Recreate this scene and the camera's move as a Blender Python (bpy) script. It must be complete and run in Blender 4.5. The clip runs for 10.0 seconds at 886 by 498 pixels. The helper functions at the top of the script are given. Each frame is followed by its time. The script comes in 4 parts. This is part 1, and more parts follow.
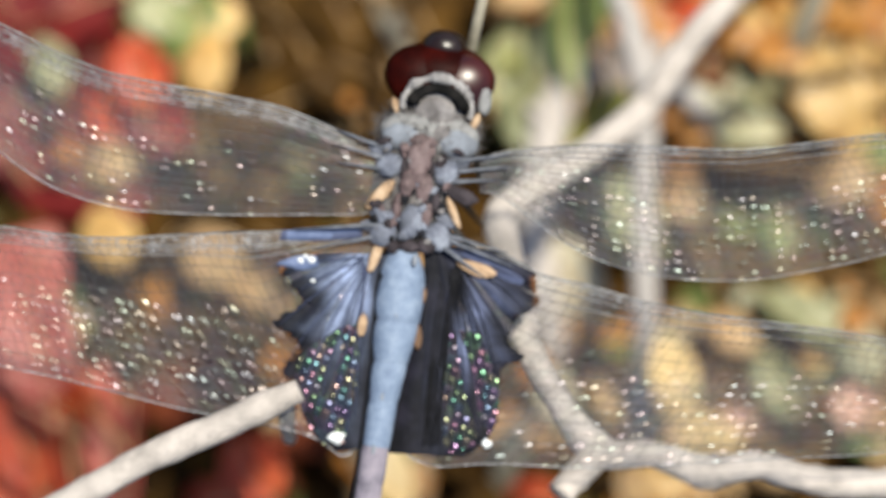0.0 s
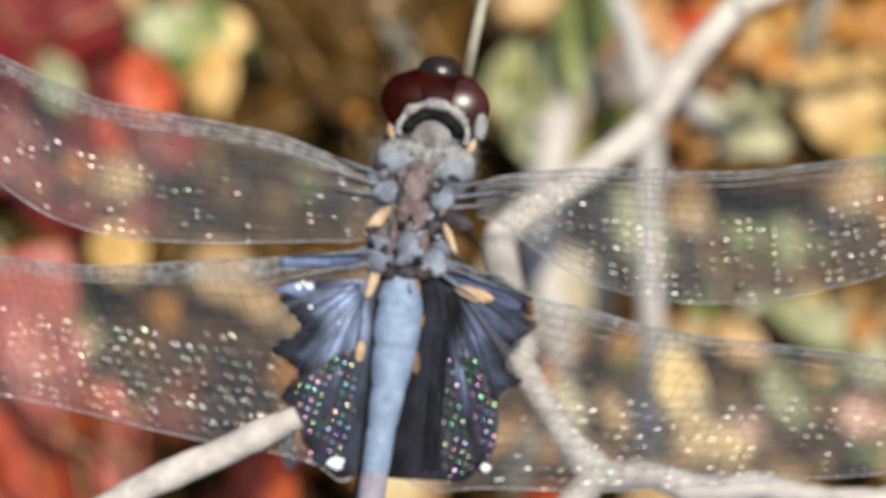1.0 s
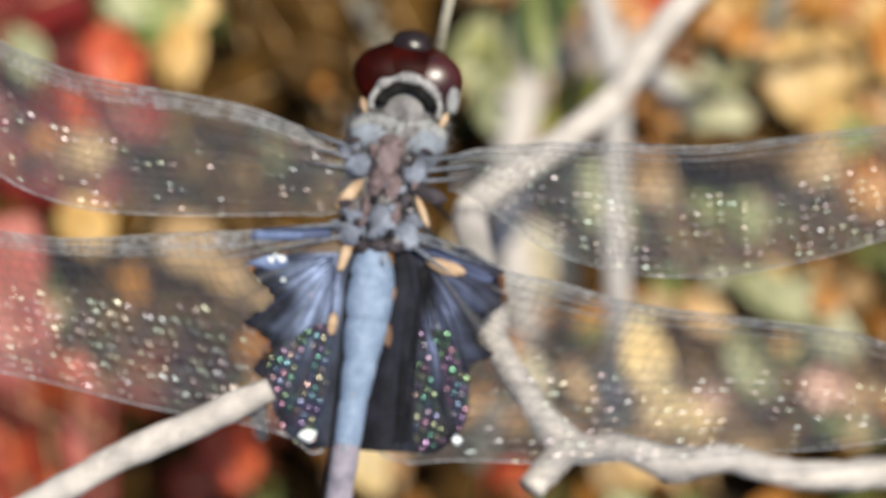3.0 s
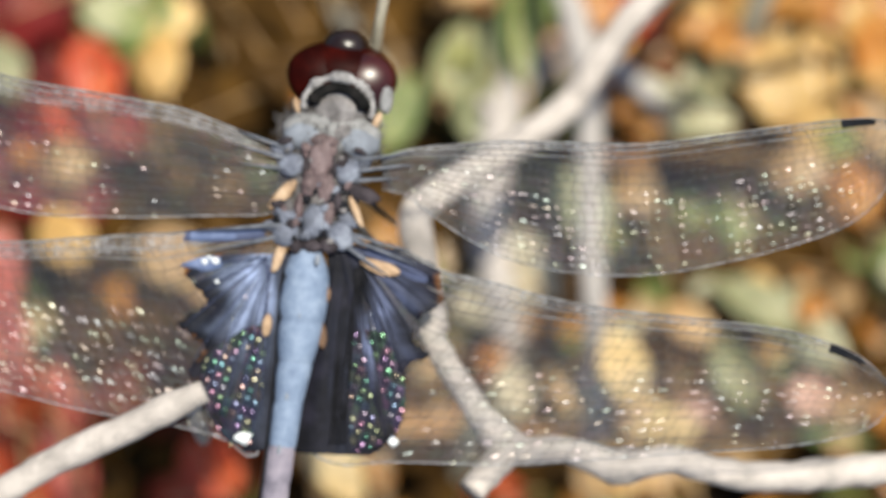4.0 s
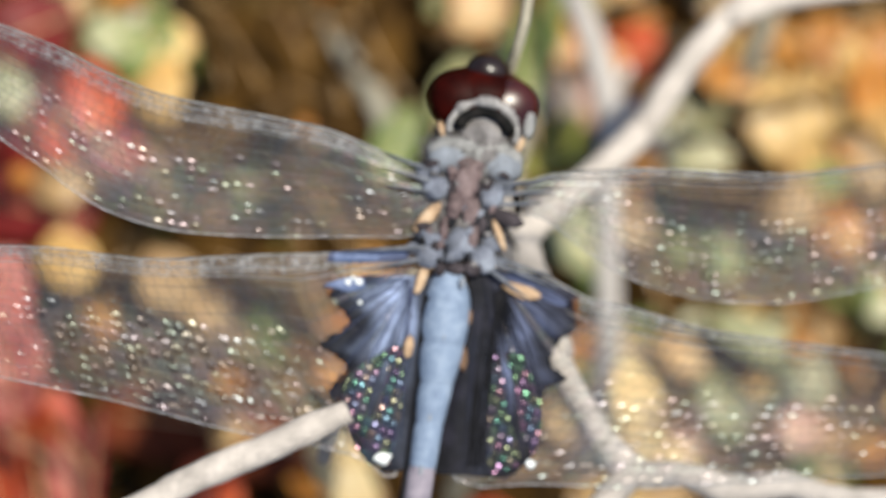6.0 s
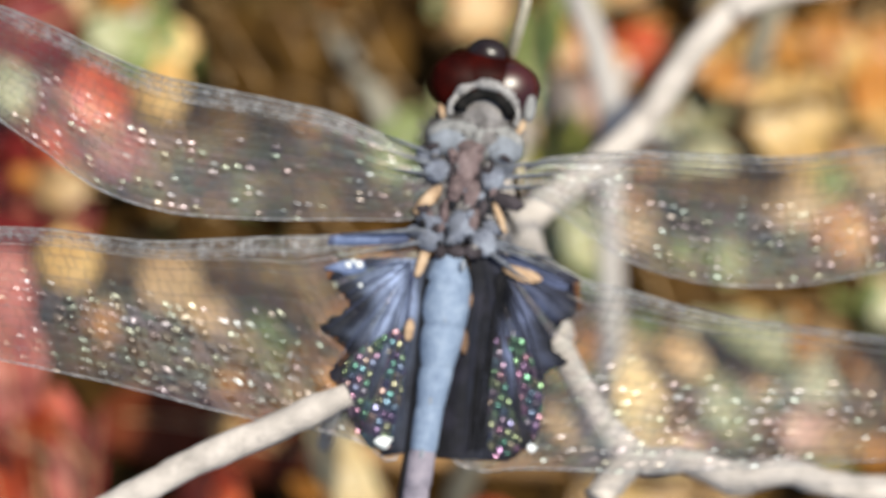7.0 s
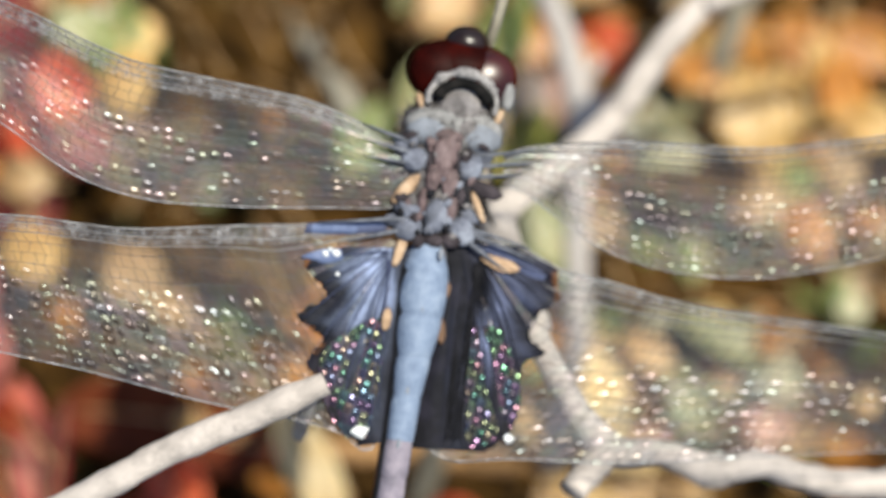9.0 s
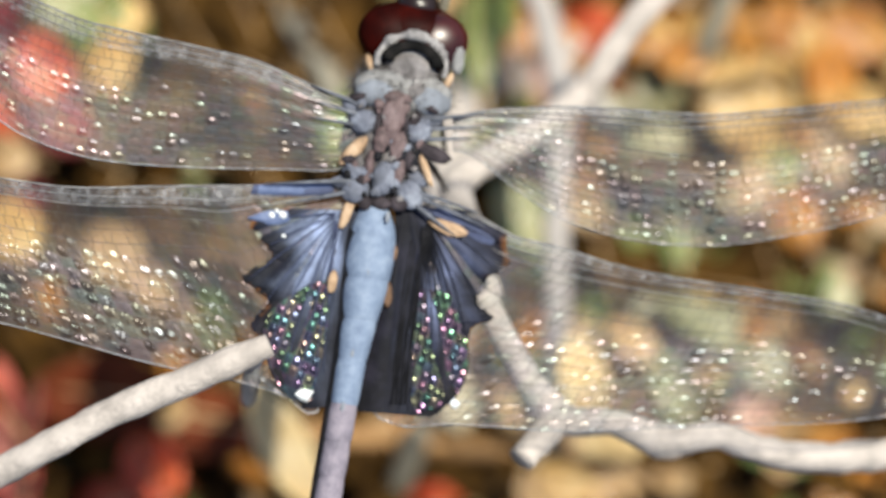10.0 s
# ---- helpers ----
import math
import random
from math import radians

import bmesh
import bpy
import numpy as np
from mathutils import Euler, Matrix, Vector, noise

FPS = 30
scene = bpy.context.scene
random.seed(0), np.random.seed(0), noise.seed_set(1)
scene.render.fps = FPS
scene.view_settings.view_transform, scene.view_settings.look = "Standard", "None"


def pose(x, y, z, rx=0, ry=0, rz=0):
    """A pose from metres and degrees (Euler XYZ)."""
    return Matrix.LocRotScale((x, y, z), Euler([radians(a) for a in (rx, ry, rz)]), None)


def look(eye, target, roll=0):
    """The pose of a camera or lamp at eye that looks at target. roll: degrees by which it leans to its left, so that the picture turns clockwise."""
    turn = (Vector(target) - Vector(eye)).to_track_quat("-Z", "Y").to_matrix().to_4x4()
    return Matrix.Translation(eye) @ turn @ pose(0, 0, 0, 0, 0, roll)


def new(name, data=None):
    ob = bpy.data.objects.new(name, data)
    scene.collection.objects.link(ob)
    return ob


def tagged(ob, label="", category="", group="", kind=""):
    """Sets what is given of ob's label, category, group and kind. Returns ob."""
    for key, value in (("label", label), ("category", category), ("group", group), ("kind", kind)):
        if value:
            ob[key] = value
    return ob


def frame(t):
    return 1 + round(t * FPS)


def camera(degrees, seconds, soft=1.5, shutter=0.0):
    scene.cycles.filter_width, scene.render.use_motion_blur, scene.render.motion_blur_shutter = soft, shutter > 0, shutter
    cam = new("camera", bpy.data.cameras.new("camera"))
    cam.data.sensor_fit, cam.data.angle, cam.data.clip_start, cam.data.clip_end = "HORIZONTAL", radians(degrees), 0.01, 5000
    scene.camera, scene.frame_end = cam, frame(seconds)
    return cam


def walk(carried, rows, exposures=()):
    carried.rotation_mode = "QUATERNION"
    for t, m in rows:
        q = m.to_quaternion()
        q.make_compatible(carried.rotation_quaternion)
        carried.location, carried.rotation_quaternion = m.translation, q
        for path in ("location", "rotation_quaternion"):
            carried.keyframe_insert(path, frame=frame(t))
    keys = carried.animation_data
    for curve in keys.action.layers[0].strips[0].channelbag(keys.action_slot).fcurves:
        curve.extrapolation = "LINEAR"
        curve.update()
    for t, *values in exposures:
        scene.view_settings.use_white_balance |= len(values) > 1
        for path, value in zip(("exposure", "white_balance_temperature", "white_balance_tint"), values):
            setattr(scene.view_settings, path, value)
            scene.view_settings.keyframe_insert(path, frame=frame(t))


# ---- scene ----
PITCH = 15.0      # the camera looks down at 75 degrees
HEIGHT = 0.0889   # height of the perch over the soil

# The working frame of the perch: millimetres, x to the right, y along the insect, z towards the lens.
SITE = Matrix.Translation((0, 0, HEIGHT)) @ Matrix.Rotation(radians(PITCH), 4, "X")


def site(x, y, z):
    return SITE @ Vector((x / 1000, y / 1000, z / 1000))


def turned(wx, wy, wz):
    """A turn from a rotation vector in degrees."""
    v = Vector((wx, wy, wz))
    return Matrix.Rotation(radians(v.length), 4, v.normalized()) if v.length > 1e-9 else Matrix()


cam = camera(10.5, 10.0, soft=1.6)
cam.data.dof.use_dof = True
cam.data.dof.focus_distance = 0.3865
cam.data.dof.aperture_fstop = 16.5
cam.data.dof.aperture_blades = 0
# seconds, eye in millimetres of the perch frame, turn in degrees
PATH = [
    (0, 20.26, 3.05, 399.4, -0.480, 2.817, -0.110),
    (0.3, 17.94, 6.61, 399.5, -0.848, 2.546, -0.274),
    (0.5, 16.00, 4.23, 399.7, -0.522, 2.445, -0.333),
    (0.7, 16.84, 8.91, 399.8, -1.112, 2.474, -0.510),
    (1, 25.65, 9.51, 400.2, -1.116, 3.535, -0.621),
    (1.2, 28.33, 13.35, 401.2, -1.556, 3.804, -0.591),
    (1.5, 29.78, 2.51, 402.6, -0.390, 4.020, -0.437),
    (1.7, 25.04, -0.88, 403.2, -0.063, 3.529, -0.392),
    (2, 19.27, 4.19, 403.3, -0.712, 2.944, -0.048),
    (2.2, 18.47, 5.85, 403.5, -0.944, 2.828, -0.090),
    (2.5, 16.30, 8.15, 402.6, -1.169, 2.538, -0.135),
    (2.7, 18.28, 11.01, 402.2, -1.569, 2.558, -0.270),
    (3.8, 41.45, 4.80, 398.9, -0.901, 4.832, -0.919),
    (4, 46.20, 4.73, 397.6, -0.795, 5.382, -0.964),
    (4.2, 41.81, 10.15, 398.9, -1.479, 4.714, -0.875),
    (4.5, 9.54, 7.04, 399.9, -0.867, 1.117, -0.697),
    (4.7, -10.65, 9.23, 400.2, -1.096, -1.229, -0.531),
    (4.8, -14.93, 8.89, 400.2, -1.008, -1.707, -0.442),
    (5, -7.79, 10.16, 399.6, -1.059, -0.898, -0.111),
    (5.2, -16.26, 8.39, 400.0, -0.827, -1.902, 0.236),
    (6.3, -26.31, 0.41, 403.8, 0.152, -3.285, -0.012),
    (6.5, -24.40, -0.96, 404.4, 0.358, -2.958, -0.051),
    (7, -25.30, -6.97, 401.6, 1.014, -3.136, 0.045),
    (7.2, -28.41, -9.13, 400.7, 1.235, -3.595, 0.116),
    (7.5, -28.48, -7.96, 399.4, 1.142, -3.569, 0.232),
    (8, -29.05, -2.86, 397.9, 0.555, -3.765, 0.051),
    (8.2, -31.81, -3.66, 398.0, 0.578, -4.215, 0.312),
    (8.5, -27.65, -2.24, 398.0, 0.407, -3.791, 0.706),
    (9, -31.49, -9.76, 399.1, 1.279, -4.309, 0.340),
    (9.3, -31.91, -12.12, 398.5, 1.415, -4.488, 0.728),
    (9.5, -24.65, -17.31, 398.0, 2.016, -3.598, 0.994),
    (9.8, -21.27, -14.99, 397.6, 1.696, -3.365, 0.957),
    (10, -13.73, -19.75, 397.3, 2.287, -2.423, 0.939),
]
walk(cam, [(t, SITE @ Matrix.Translation((x / 1000, y / 1000, z / 1000)) @ turned(a, b, c))
           for t, x, y, z, a, b, c in PATH])

# ---- light ----
SUN = (SITE.to_3x3() @ Vector((0.29, 0.327, 0.91))).normalized()
world = bpy.data.worlds.new("world")
scene.world = world
world.use_nodes = True
sky = world.node_tree.nodes.new("ShaderNodeTexSky")
sky.sky_type = "NISHITA"
sky.sun_disc = False
sky.sun_elevation = math.asin(SUN.z)
sky.sun_rotation = math.atan2(SUN.x, SUN.y)
world.node_tree.links.new(sky.outputs[0], world.node_tree.nodes["Background"].inputs[0])
world.node_tree.nodes["Background"].inputs[1].default_value = 0.10
sun = new("sun", bpy.data.lights.new("sun", "SUN"))
sun.data.energy = 5.0
sun.data.angle = radians(0.53)
sun.data.color = (1.0, 0.95, 0.81)
sun.matrix_world = look(SUN, (0, 0, 0))
scene.view_settings.exposure = 0.29


# ---- materials ----
class Mat:
    """A node material with a few shorthands."""

    def __init__(self, name):
        self.m = bpy.data.materials.new(name)
        self.m.use_nodes = True
        self.t = self.m.node_tree
        self.b = self.t.nodes["Principled BSDF"]
        self.out = self.t.nodes["Material Output"]

    def node(self, kind, **values):
        n = self.t.nodes.new(kind)
        for key, value in values.items():
            n.inputs[key.replace("_", " ")].default_value = value
        return n

    def link(self, a, b):
        self.t.links.new(a, b)

    def coords(self):
        return self.node("ShaderNodeTexCoord").outputs["Object"]

    def noise(self, scale, detail=4.0, rough=0.6):
        n = self.node("ShaderNodeTexNoise", Scale=scale, Detail=detail, Roughness=rough)
        self.link(self.coords(), n.inputs["Vector"])
        return n.outputs["Fac"]

    def ramp(self, fac, stops):
        r = self.node("ShaderNodeValToRGB")
        while len(r.color_ramp.elements) < len(stops):
            r.color_ramp.elements.new(0.5)
        for e, (p, c) in zip(r.color_ramp.elements, stops):
            e.position, e.color = p, (*c, 1)
        self.link(fac, r.inputs[0])
        return r.outputs[0]

    def mix(self, fac, a, b, blend="MIX"):
        n = self.t.nodes.new("ShaderNodeMix")
        n.data_type, n.blend_type = "RGBA", blend
        for value, slot in ((fac, n.inputs[0]), (a, n.inputs[6]), (b, n.inputs[7])):
            if isinstance(value, (int, float)):
                slot.default_value = value
            elif isinstance(value, tuple):
                slot.default_value = (*value, 1)
            else:
                self.link(value, slot)
        return n.outputs[2]

    def bump(self, height, distance, strength=1.0):
        n = self.node("ShaderNodeBump", Distance=distance, Strength=strength)
        self.link(height, n.inputs["Height"])
        self.link(n.outputs[0], self.b.inputs["Normal"])
        return n

    def color(self, c):
        self.link(c, self.b.inputs["Base Color"])


def leaf_material(name, dark, mid, light, rough=0.28, through_light=0.25):
    """A dry or fresh leaf: blotches, fine grain, a tint of its own for each leaf, and some light through the blade."""
    k = Mat(name)
    c = k.ramp(k.noise(260, 5), [(0.28, dark), (0.5, mid), (0.74, light)])
    info = k.t.nodes.new("ShaderNodeObjectInfo")
    shade = k.ramp(info.outputs["Random"], [(0.0, (0.78, 0.76, 0.74)), (1.0, (1.12, 1.08, 1.0))])
    c = k.mix(1.0, c, shade, "MULTIPLY")
    k.color(c)
    k.b.inputs["Roughness"].default_value = rough
    k.b.inputs["Specular IOR Level"].default_value = 0.5 if rough < 0.55 else 0.15
    k.bump(k.noise(700, 3), 0.0006, 0.7)
    tr = k.t.nodes.new("ShaderNodeBsdfTranslucent")
    k.link(c, tr.inputs["Color"])
    mx = k.node("ShaderNodeMixShader", Fac=through_light)
    k.link(k.b.outputs[0], mx.inputs[1])
    k.link(tr.outputs[0], mx.inputs[2])
    k.link(mx.outputs[0], k.out.inputs[0])
    return k.m


LEAF = {
    "yellow": leaf_material("yellow_leaf", (0.52, 0.29, 0.085), (0.75, 0.49, 0.18), (0.86, 0.66, 0.33)),
    "gold": leaf_material("golden_leaf", (0.66, 0.46, 0.19), (0.84, 0.65, 0.33), (0.90, 0.77, 0.48)),
    "orange": leaf_material("orange_leaf", (0.32, 0.10, 0.018), (0.56, 0.235, 0.045), (0.74, 0.40, 0.11)),
    "tan": leaf_material("tan_leaf", (0.38, 0.22, 0.10), (0.60, 0.40, 0.20), (0.72, 0.55, 0.33)),
    "red": leaf_material("dark_red_leaf", (0.07, 0.004, 0.004), (0.19, 0.012, 0.010), (0.36, 0.035, 0.028), 0.5),
    "scarlet": leaf_material("scarlet_leaf", (0.24, 0.018, 0.008), (0.58, 0.078, 0.022), (0.74, 0.17, 0.05), 0.4),
    "rose": leaf_material("rose_leaf", (0.34, 0.05, 0.04), (0.52, 0.12, 0.09), (0.66, 0.24, 0.18), 0.4),
    "pink": leaf_material("pink_leaf", (0.45, 0.24, 0.18), (0.60, 0.36, 0.28), (0.68, 0.46, 0.36)),
    "green": leaf_material("green_leaf", (0.10, 0.15, 0.04), (0.20, 0.27, 0.08), (0.32, 0.38, 0.15)),
    "pale": leaf_material("pale_green_leaf", (0.40, 0.41, 0.26), (0.55, 0.56, 0.38), (0.70, 0.69, 0.53)),
    "sage": leaf_material("sage_leaf", (0.20, 0.23, 0.10), (0.34, 0.36, 0.19), (0.50, 0.50, 0.31)),
    "cream": leaf_material("cream_leaf", (0.42, 0.37, 0.26), (0.58, 0.53, 0.39), (0.70, 0.65, 0.50)),
    "olive": leaf_material("olive_leaf", (0.24, 0.25, 0.04), (0.40, 0.42, 0.08), (0.54, 0.56, 0.16)),
    "mauve": leaf_material("grey_mauve_leaf", (0.20, 0.17, 0.16), (0.30, 0.26, 0.25), (0.40, 0.36, 0.34)),
    "russet": leaf_material("russet_leaf", (0.06, 0.013, 0.005), (0.14, 0.030, 0.010), (0.24, 0.06, 0.02), 0.6, 0.15),
    "ochre": leaf_material("ochre_brown_leaf", (0.04, 0.022, 0.006), (0.082, 0.047, 0.012), (0.14, 0.083, 0.024), 0.6, 0.15),
    "brown": leaf_material("brown_leaf", (0.016, 0.007, 0.0018), (0.052, 0.026, 0.005), (0.13, 0.066, 0.012), 0.9, 0.1),
}


def soil_material():
    k = Mat("soil")
    c = k.ramp(k.noise(90, 8, 0.7), [(0.3, (0.012, 0.007, 0.003)), (0.5, (0.042, 0.024, 0.007)), (0.72, (0.12, 0.07, 0.02))])
    k.color(c)
    k.b.inputs["Roughness"].default_value = 0.95
    k.bump(k.noise(600, 6, 0.7), 0.002)
    return k.m


def bark_material(name, tone):
    k = Mat(name)
    c = k.ramp(k.noise(420, 6, 0.65), [(0.3, tuple(0.40 * v for v in tone)), (0.5, tuple(0.60 * v for v in tone)), (0.7, tuple(0.72 * v for v in tone))])
    c = k.mix(k.ramp(k.noise(120, 3), [(0.55, (0, 0, 0)), (0.72, (1, 1, 1))]), c, tuple(0.44 * v for v in tone))
    k.color(c)
    k.b.inputs["Roughness"].default_value = 0.7
    k.bump(k.noise(1400, 5, 0.7), 0.0003, 0.8)
    return k.m


def chitin(name, dark, mid, light, scale=700, rough=0.5, relief=0.00012, coat=0.0, gloss=0.5, coat_rough=0.16):
    k = Mat(name)
    c = k.ramp(k.noise(scale, 5, 0.65), [(0.3, dark), (0.5, mid), (0.7, light)])
    k.color(c)
    k.b.inputs["Roughness"].default_value = rough
    k.b.inputs["Coat Weight"].default_value = coat
    k.b.inputs["Specular IOR Level"].default_value = gloss
    k.b.inputs["Coat Roughness"].default_value = coat_rough
    k.bump(k.noise(scale * 4, 4, 0.7), relief, 0.7)
    return k.m


def maths(k, op, a, b=0.0, clamp=False):
    n = k.t.nodes.new("ShaderNodeMath")
    n.operation, n.use_clamp = op, clamp
    for value, slot in ((a, n.inputs[0]), (b, n.inputs[1])):
        if isinstance(value, (int, float)):
            slot.default_value = value
        else:
            k.link(value, slot)
    return n.outputs[0]


def span(k, value, a, b, lo=0.0, hi=1.0):
    """A clamped stretch of a value from a..b to lo..hi."""
    n = k.node("ShaderNodeMapRange", From_Min=a, From_Max=b, To_Min=lo, To_Max=hi)
    k.link(value, n.inputs["Value"])
    return n.outputs[0]


def domes(k, at, size, radius, low, high, zone, film, uneven=0.5):
    """Small domes between the veins: each cell of the wing bulges by its own amount, so that only some catch the sun.

    at: cell coordinates, one unit a cell; size: metres a cell; low, high: steepness of the flattest and roundest domes;
    zone: 0 to 1, where the domes are well formed; film: thinnest, thickest and refraction of the waxy film."""
    v = k.node("ShaderNodeTexVoronoi", Scale=1.0, Randomness=uneven)
    v.voronoi_dimensions = "2D"
    k.link(at, v.inputs["Vector"])
    own_part = k.node("ShaderNodeSeparateColor")
    k.link(v.outputs["Color"], own_part.inputs[0])
    d = maths(k, "DIVIDE", v.outputs["Distance"], radius)
    cap = maths(k, "SUBTRACT", 1.0, maths(k, "MULTIPLY", d, d), True)
    steep = span(k, maths(k, "ADD", own_part.outputs[0], zone), 0.86, 1.95, low, high)
    k.bump(maths(k, "MULTIPLY", maths(k, "MULTIPLY", cap, 0.5 * radius), steep), size, 1.0)
    # each cell has a film thickness of its own
    k.link(span(k, own_part.outputs[2], 0.0, 1.0, film[0], film[1]), k.b.inputs["Thin Film Thickness"])
    k.b.inputs["Thin Film IOR"].default_value = film[2]


def membrane_material(name, amount):
    """Clear wing skin between the veins; amount: how many of its cells are well formed domes."""
    k = Mat(name)
    k.b.inputs["Base Color"].default_value = (0.015, 0.0145, 0.0145, 1)
    k.b.inputs["Roughness"].default_value = 0.265
    k.b.inputs["IOR"].default_value = 1.54
    uv = k.node("ShaderNodeTexCoord").outputs["UV"]
    axis = k.node("ShaderNodeSeparateXYZ")
    k.link(uv, axis.inputs[0])
    rear = span(k, axis.outputs[1], 4.0, 8.0)
    # whole columns of cells, from the middle of the wing to its rear edge, are alike
    stretch = k.t.nodes.new("ShaderNodeMapping")
    stretch.inputs["Scale"].default_value = (0.7, 0.12, 0)
    k.link(uv, stretch.inputs["Vector"])
    column = k.node("ShaderNodeTexNoise", Scale=1.0, Detail=3.0, Roughness=0.7)
    k.link(stretch.outputs[0], column.inputs["Vector"])
    zone = maths(k, "MULTIPLY", rear, maths(k, "ADD", span(k, column.outputs["Fac"], 0.42, 0.60, 0.0, 0.95 * amount), span(k, k.noise(150, 2), 0.4, 0.6, 0.0, 0.15 * amount)))
    domes(k, uv, 0.00095, 0.46, 0.02, 0.78, zone, (230, 520, 1.51), 0.45)
    tr = k.node("ShaderNodeBsdfTransparent", Color=(0.82, 0.82, 0.82, 1))
    mx = k.t.nodes.new("ShaderNodeAddShader")
    k.link(tr.outputs[0], mx.inputs[0])
    k.link(k.b.outputs[0], mx.inputs[1])
    k.link(mx.outputs[0], k.out.inputs[0])
    return k.m


def frost_material():
    """The stiff front edge of a wing, clouded by small pale flecks."""
    k = Mat("frosted_edge")
    k.b.inputs["Base Color"].default_value = (0.34, 0.34, 0.35, 1)
    k.b.inputs["Roughness"].default_value = 0.45
    amount = k.ramp(k.noise(1400, 3, 0.7), [(0.40, (0.06, 0.06, 0.06)), (0.58, (0.30, 0.30, 0.30)), (0.70, (0.60, 0.60, 0.60))])
    k.bump(k.noise(1500, 3), 0.0003, 0.8)
    tr = k.node("ShaderNodeBsdfTransparent", Color=(0.9, 0.9, 0.9, 1))
    mx = k.t.nodes.new("ShaderNodeMixShader")
    k.link(amount, mx.inputs[0])
    k.link(tr.outputs[0], mx.inputs[1])
    k.link(k.b.outputs[0], mx.inputs[2])
    k.link(mx.outputs[0], k.out.inputs[0])
    return k.m


def saddle_material():
    k = Mat("saddle_patch")
    c = k.ramp(k.noise(300, 4), [(0.34, (0.008, 0.008, 0.010)), (0.52, (0.018, 0.016, 0.021)), (0.72, (0.045, 0.038, 0.052))])
    k.color(c)
    k.b.inputs["Roughness"].default_value = 0.22
    at = k.t.nodes.new("ShaderNodeMapping")
    k.link(k.coords(), at.inputs["Vector"])
    at.inputs["Rotation"].default_value = (0, 0, radians(24))
    at.inputs["Scale"].default_value = (1 / 0.00072, 1 / 0.00082, 0)
    domes(k, at.outputs[0], 0.00078, 0.42, 0.05, 0.75, span(k, k.noise(330, 2), 0.36, 0.64, 0.55, 1.15), (330, 520, 1.64), 0.22)
    return k.m


def sheen_material(name, across, along, blue):
    """A black patch with its blue sheen painted into the colour inside a dark margin, in streaks along the ribs."""
    k = Mat(name)
    uv = k.node("ShaderNodeTexCoord").outputs["UV"]
    axis = k.node("ShaderNodeSeparateXYZ")
    k.link(uv, axis.inputs[0])
    ribs = k.t.nodes.new("ShaderNodeUVMap")
    ribs.uv_map = "rib"
    stretch = k.t.nodes.new("ShaderNodeVectorMath")
    stretch.operation = "MULTIPLY"
    stretch.inputs[1].default_value = (7.0, 0.16, 0)
    k.link(ribs.outputs[0], stretch.inputs[0])
    streak = k.node("ShaderNodeTexNoise", Scale=1.0, Detail=4.0, Roughness=0.6, Distortion=0.4)
    k.link(stretch.outputs[0], streak.inputs["Vector"])
    grey = lambda stops: [(q, (h, h, h)) for q, h in stops]
    m = k.mix(1.0, k.ramp(axis.outputs[1], grey(across)), k.ramp(axis.outputs[0], grey(along)), "MULTIPLY")
    m = k.mix(1.0, m, k.ramp(streak.outputs["Fac"], grey([(0.32, 0.2), (0.46, 0.6), (0.58, 1.0)])), "MULTIPLY")
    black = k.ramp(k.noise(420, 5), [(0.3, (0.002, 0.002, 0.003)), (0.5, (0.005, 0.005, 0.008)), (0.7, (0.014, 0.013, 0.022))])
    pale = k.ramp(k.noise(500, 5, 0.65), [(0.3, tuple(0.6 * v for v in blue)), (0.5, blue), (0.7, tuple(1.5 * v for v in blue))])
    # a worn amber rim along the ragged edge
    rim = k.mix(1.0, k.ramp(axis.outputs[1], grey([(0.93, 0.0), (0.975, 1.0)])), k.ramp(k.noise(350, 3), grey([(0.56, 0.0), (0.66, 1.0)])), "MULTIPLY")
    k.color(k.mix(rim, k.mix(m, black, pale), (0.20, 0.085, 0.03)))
    k.b.inputs["Roughness"].default_value = 0.6
    k.b.inputs["Specular IOR Level"].default_value = 0.12
    k.bump(k.noise(1600, 4, 0.7), 0.0001, 0.7)
    return k.m


# blue sheen on the folds of the patches, put into the base colour
SHEEN = chitin("saddle_blue_sheen", (0.030, 0.036, 0.066), (0.056, 0.068, 0.125), (0.095, 0.115, 0.20), 420, 0.7, 0.00008, 0.0, 0.15)
SHEEN_PALE = chitin("saddle_light_sheen", (0.065, 0.085, 0.15), (0.105, 0.14, 0.25), (0.17, 0.21, 0.33), 420, 0.65, 0.00008, 0.0, 0.2)
CHARCOAL = chitin("saddle_charcoal", (0.004, 0.004, 0.005), (0.008, 0.008, 0.010), (0.020, 0.020, 0.027), 420, 0.7, 0.00008, 0.0, 0.15)
DEEP_BLACK = chitin("deep_black", (0.004, 0.004, 0.004), (0.008, 0.008, 0.008), (0.02, 0.018, 0.017), 700, 0.95, 0.00012, 0.0, 0.08)
SOIL = soil_material()
BARK = bark_material("bleached_bark", (0.90, 0.80, 0.72))
GREY_BARK = bark_material("grey_bark", (0.72, 0.655, 0.605))
STALK = bark_material("brown_stalk", (0.62, 0.34, 0.13))
DULL_BARK = bark_material("dull_bark", (0.56, 0.51, 0.39))
OLD_BARK = bark_material("old_bark", (0.36, 0.32, 0.23))
MEMBRANE = [membrane_material("wing_membrane", q) for q in (0.75, 0.28, 0.72, 1.12)]
FROST = frost_material()
SADDLE = saddle_material()
VEIN = chitin("wing_vein", (0.018, 0.016, 0.015), (0.045, 0.042, 0.04), (0.11, 0.105, 0.10), 900, 0.4)
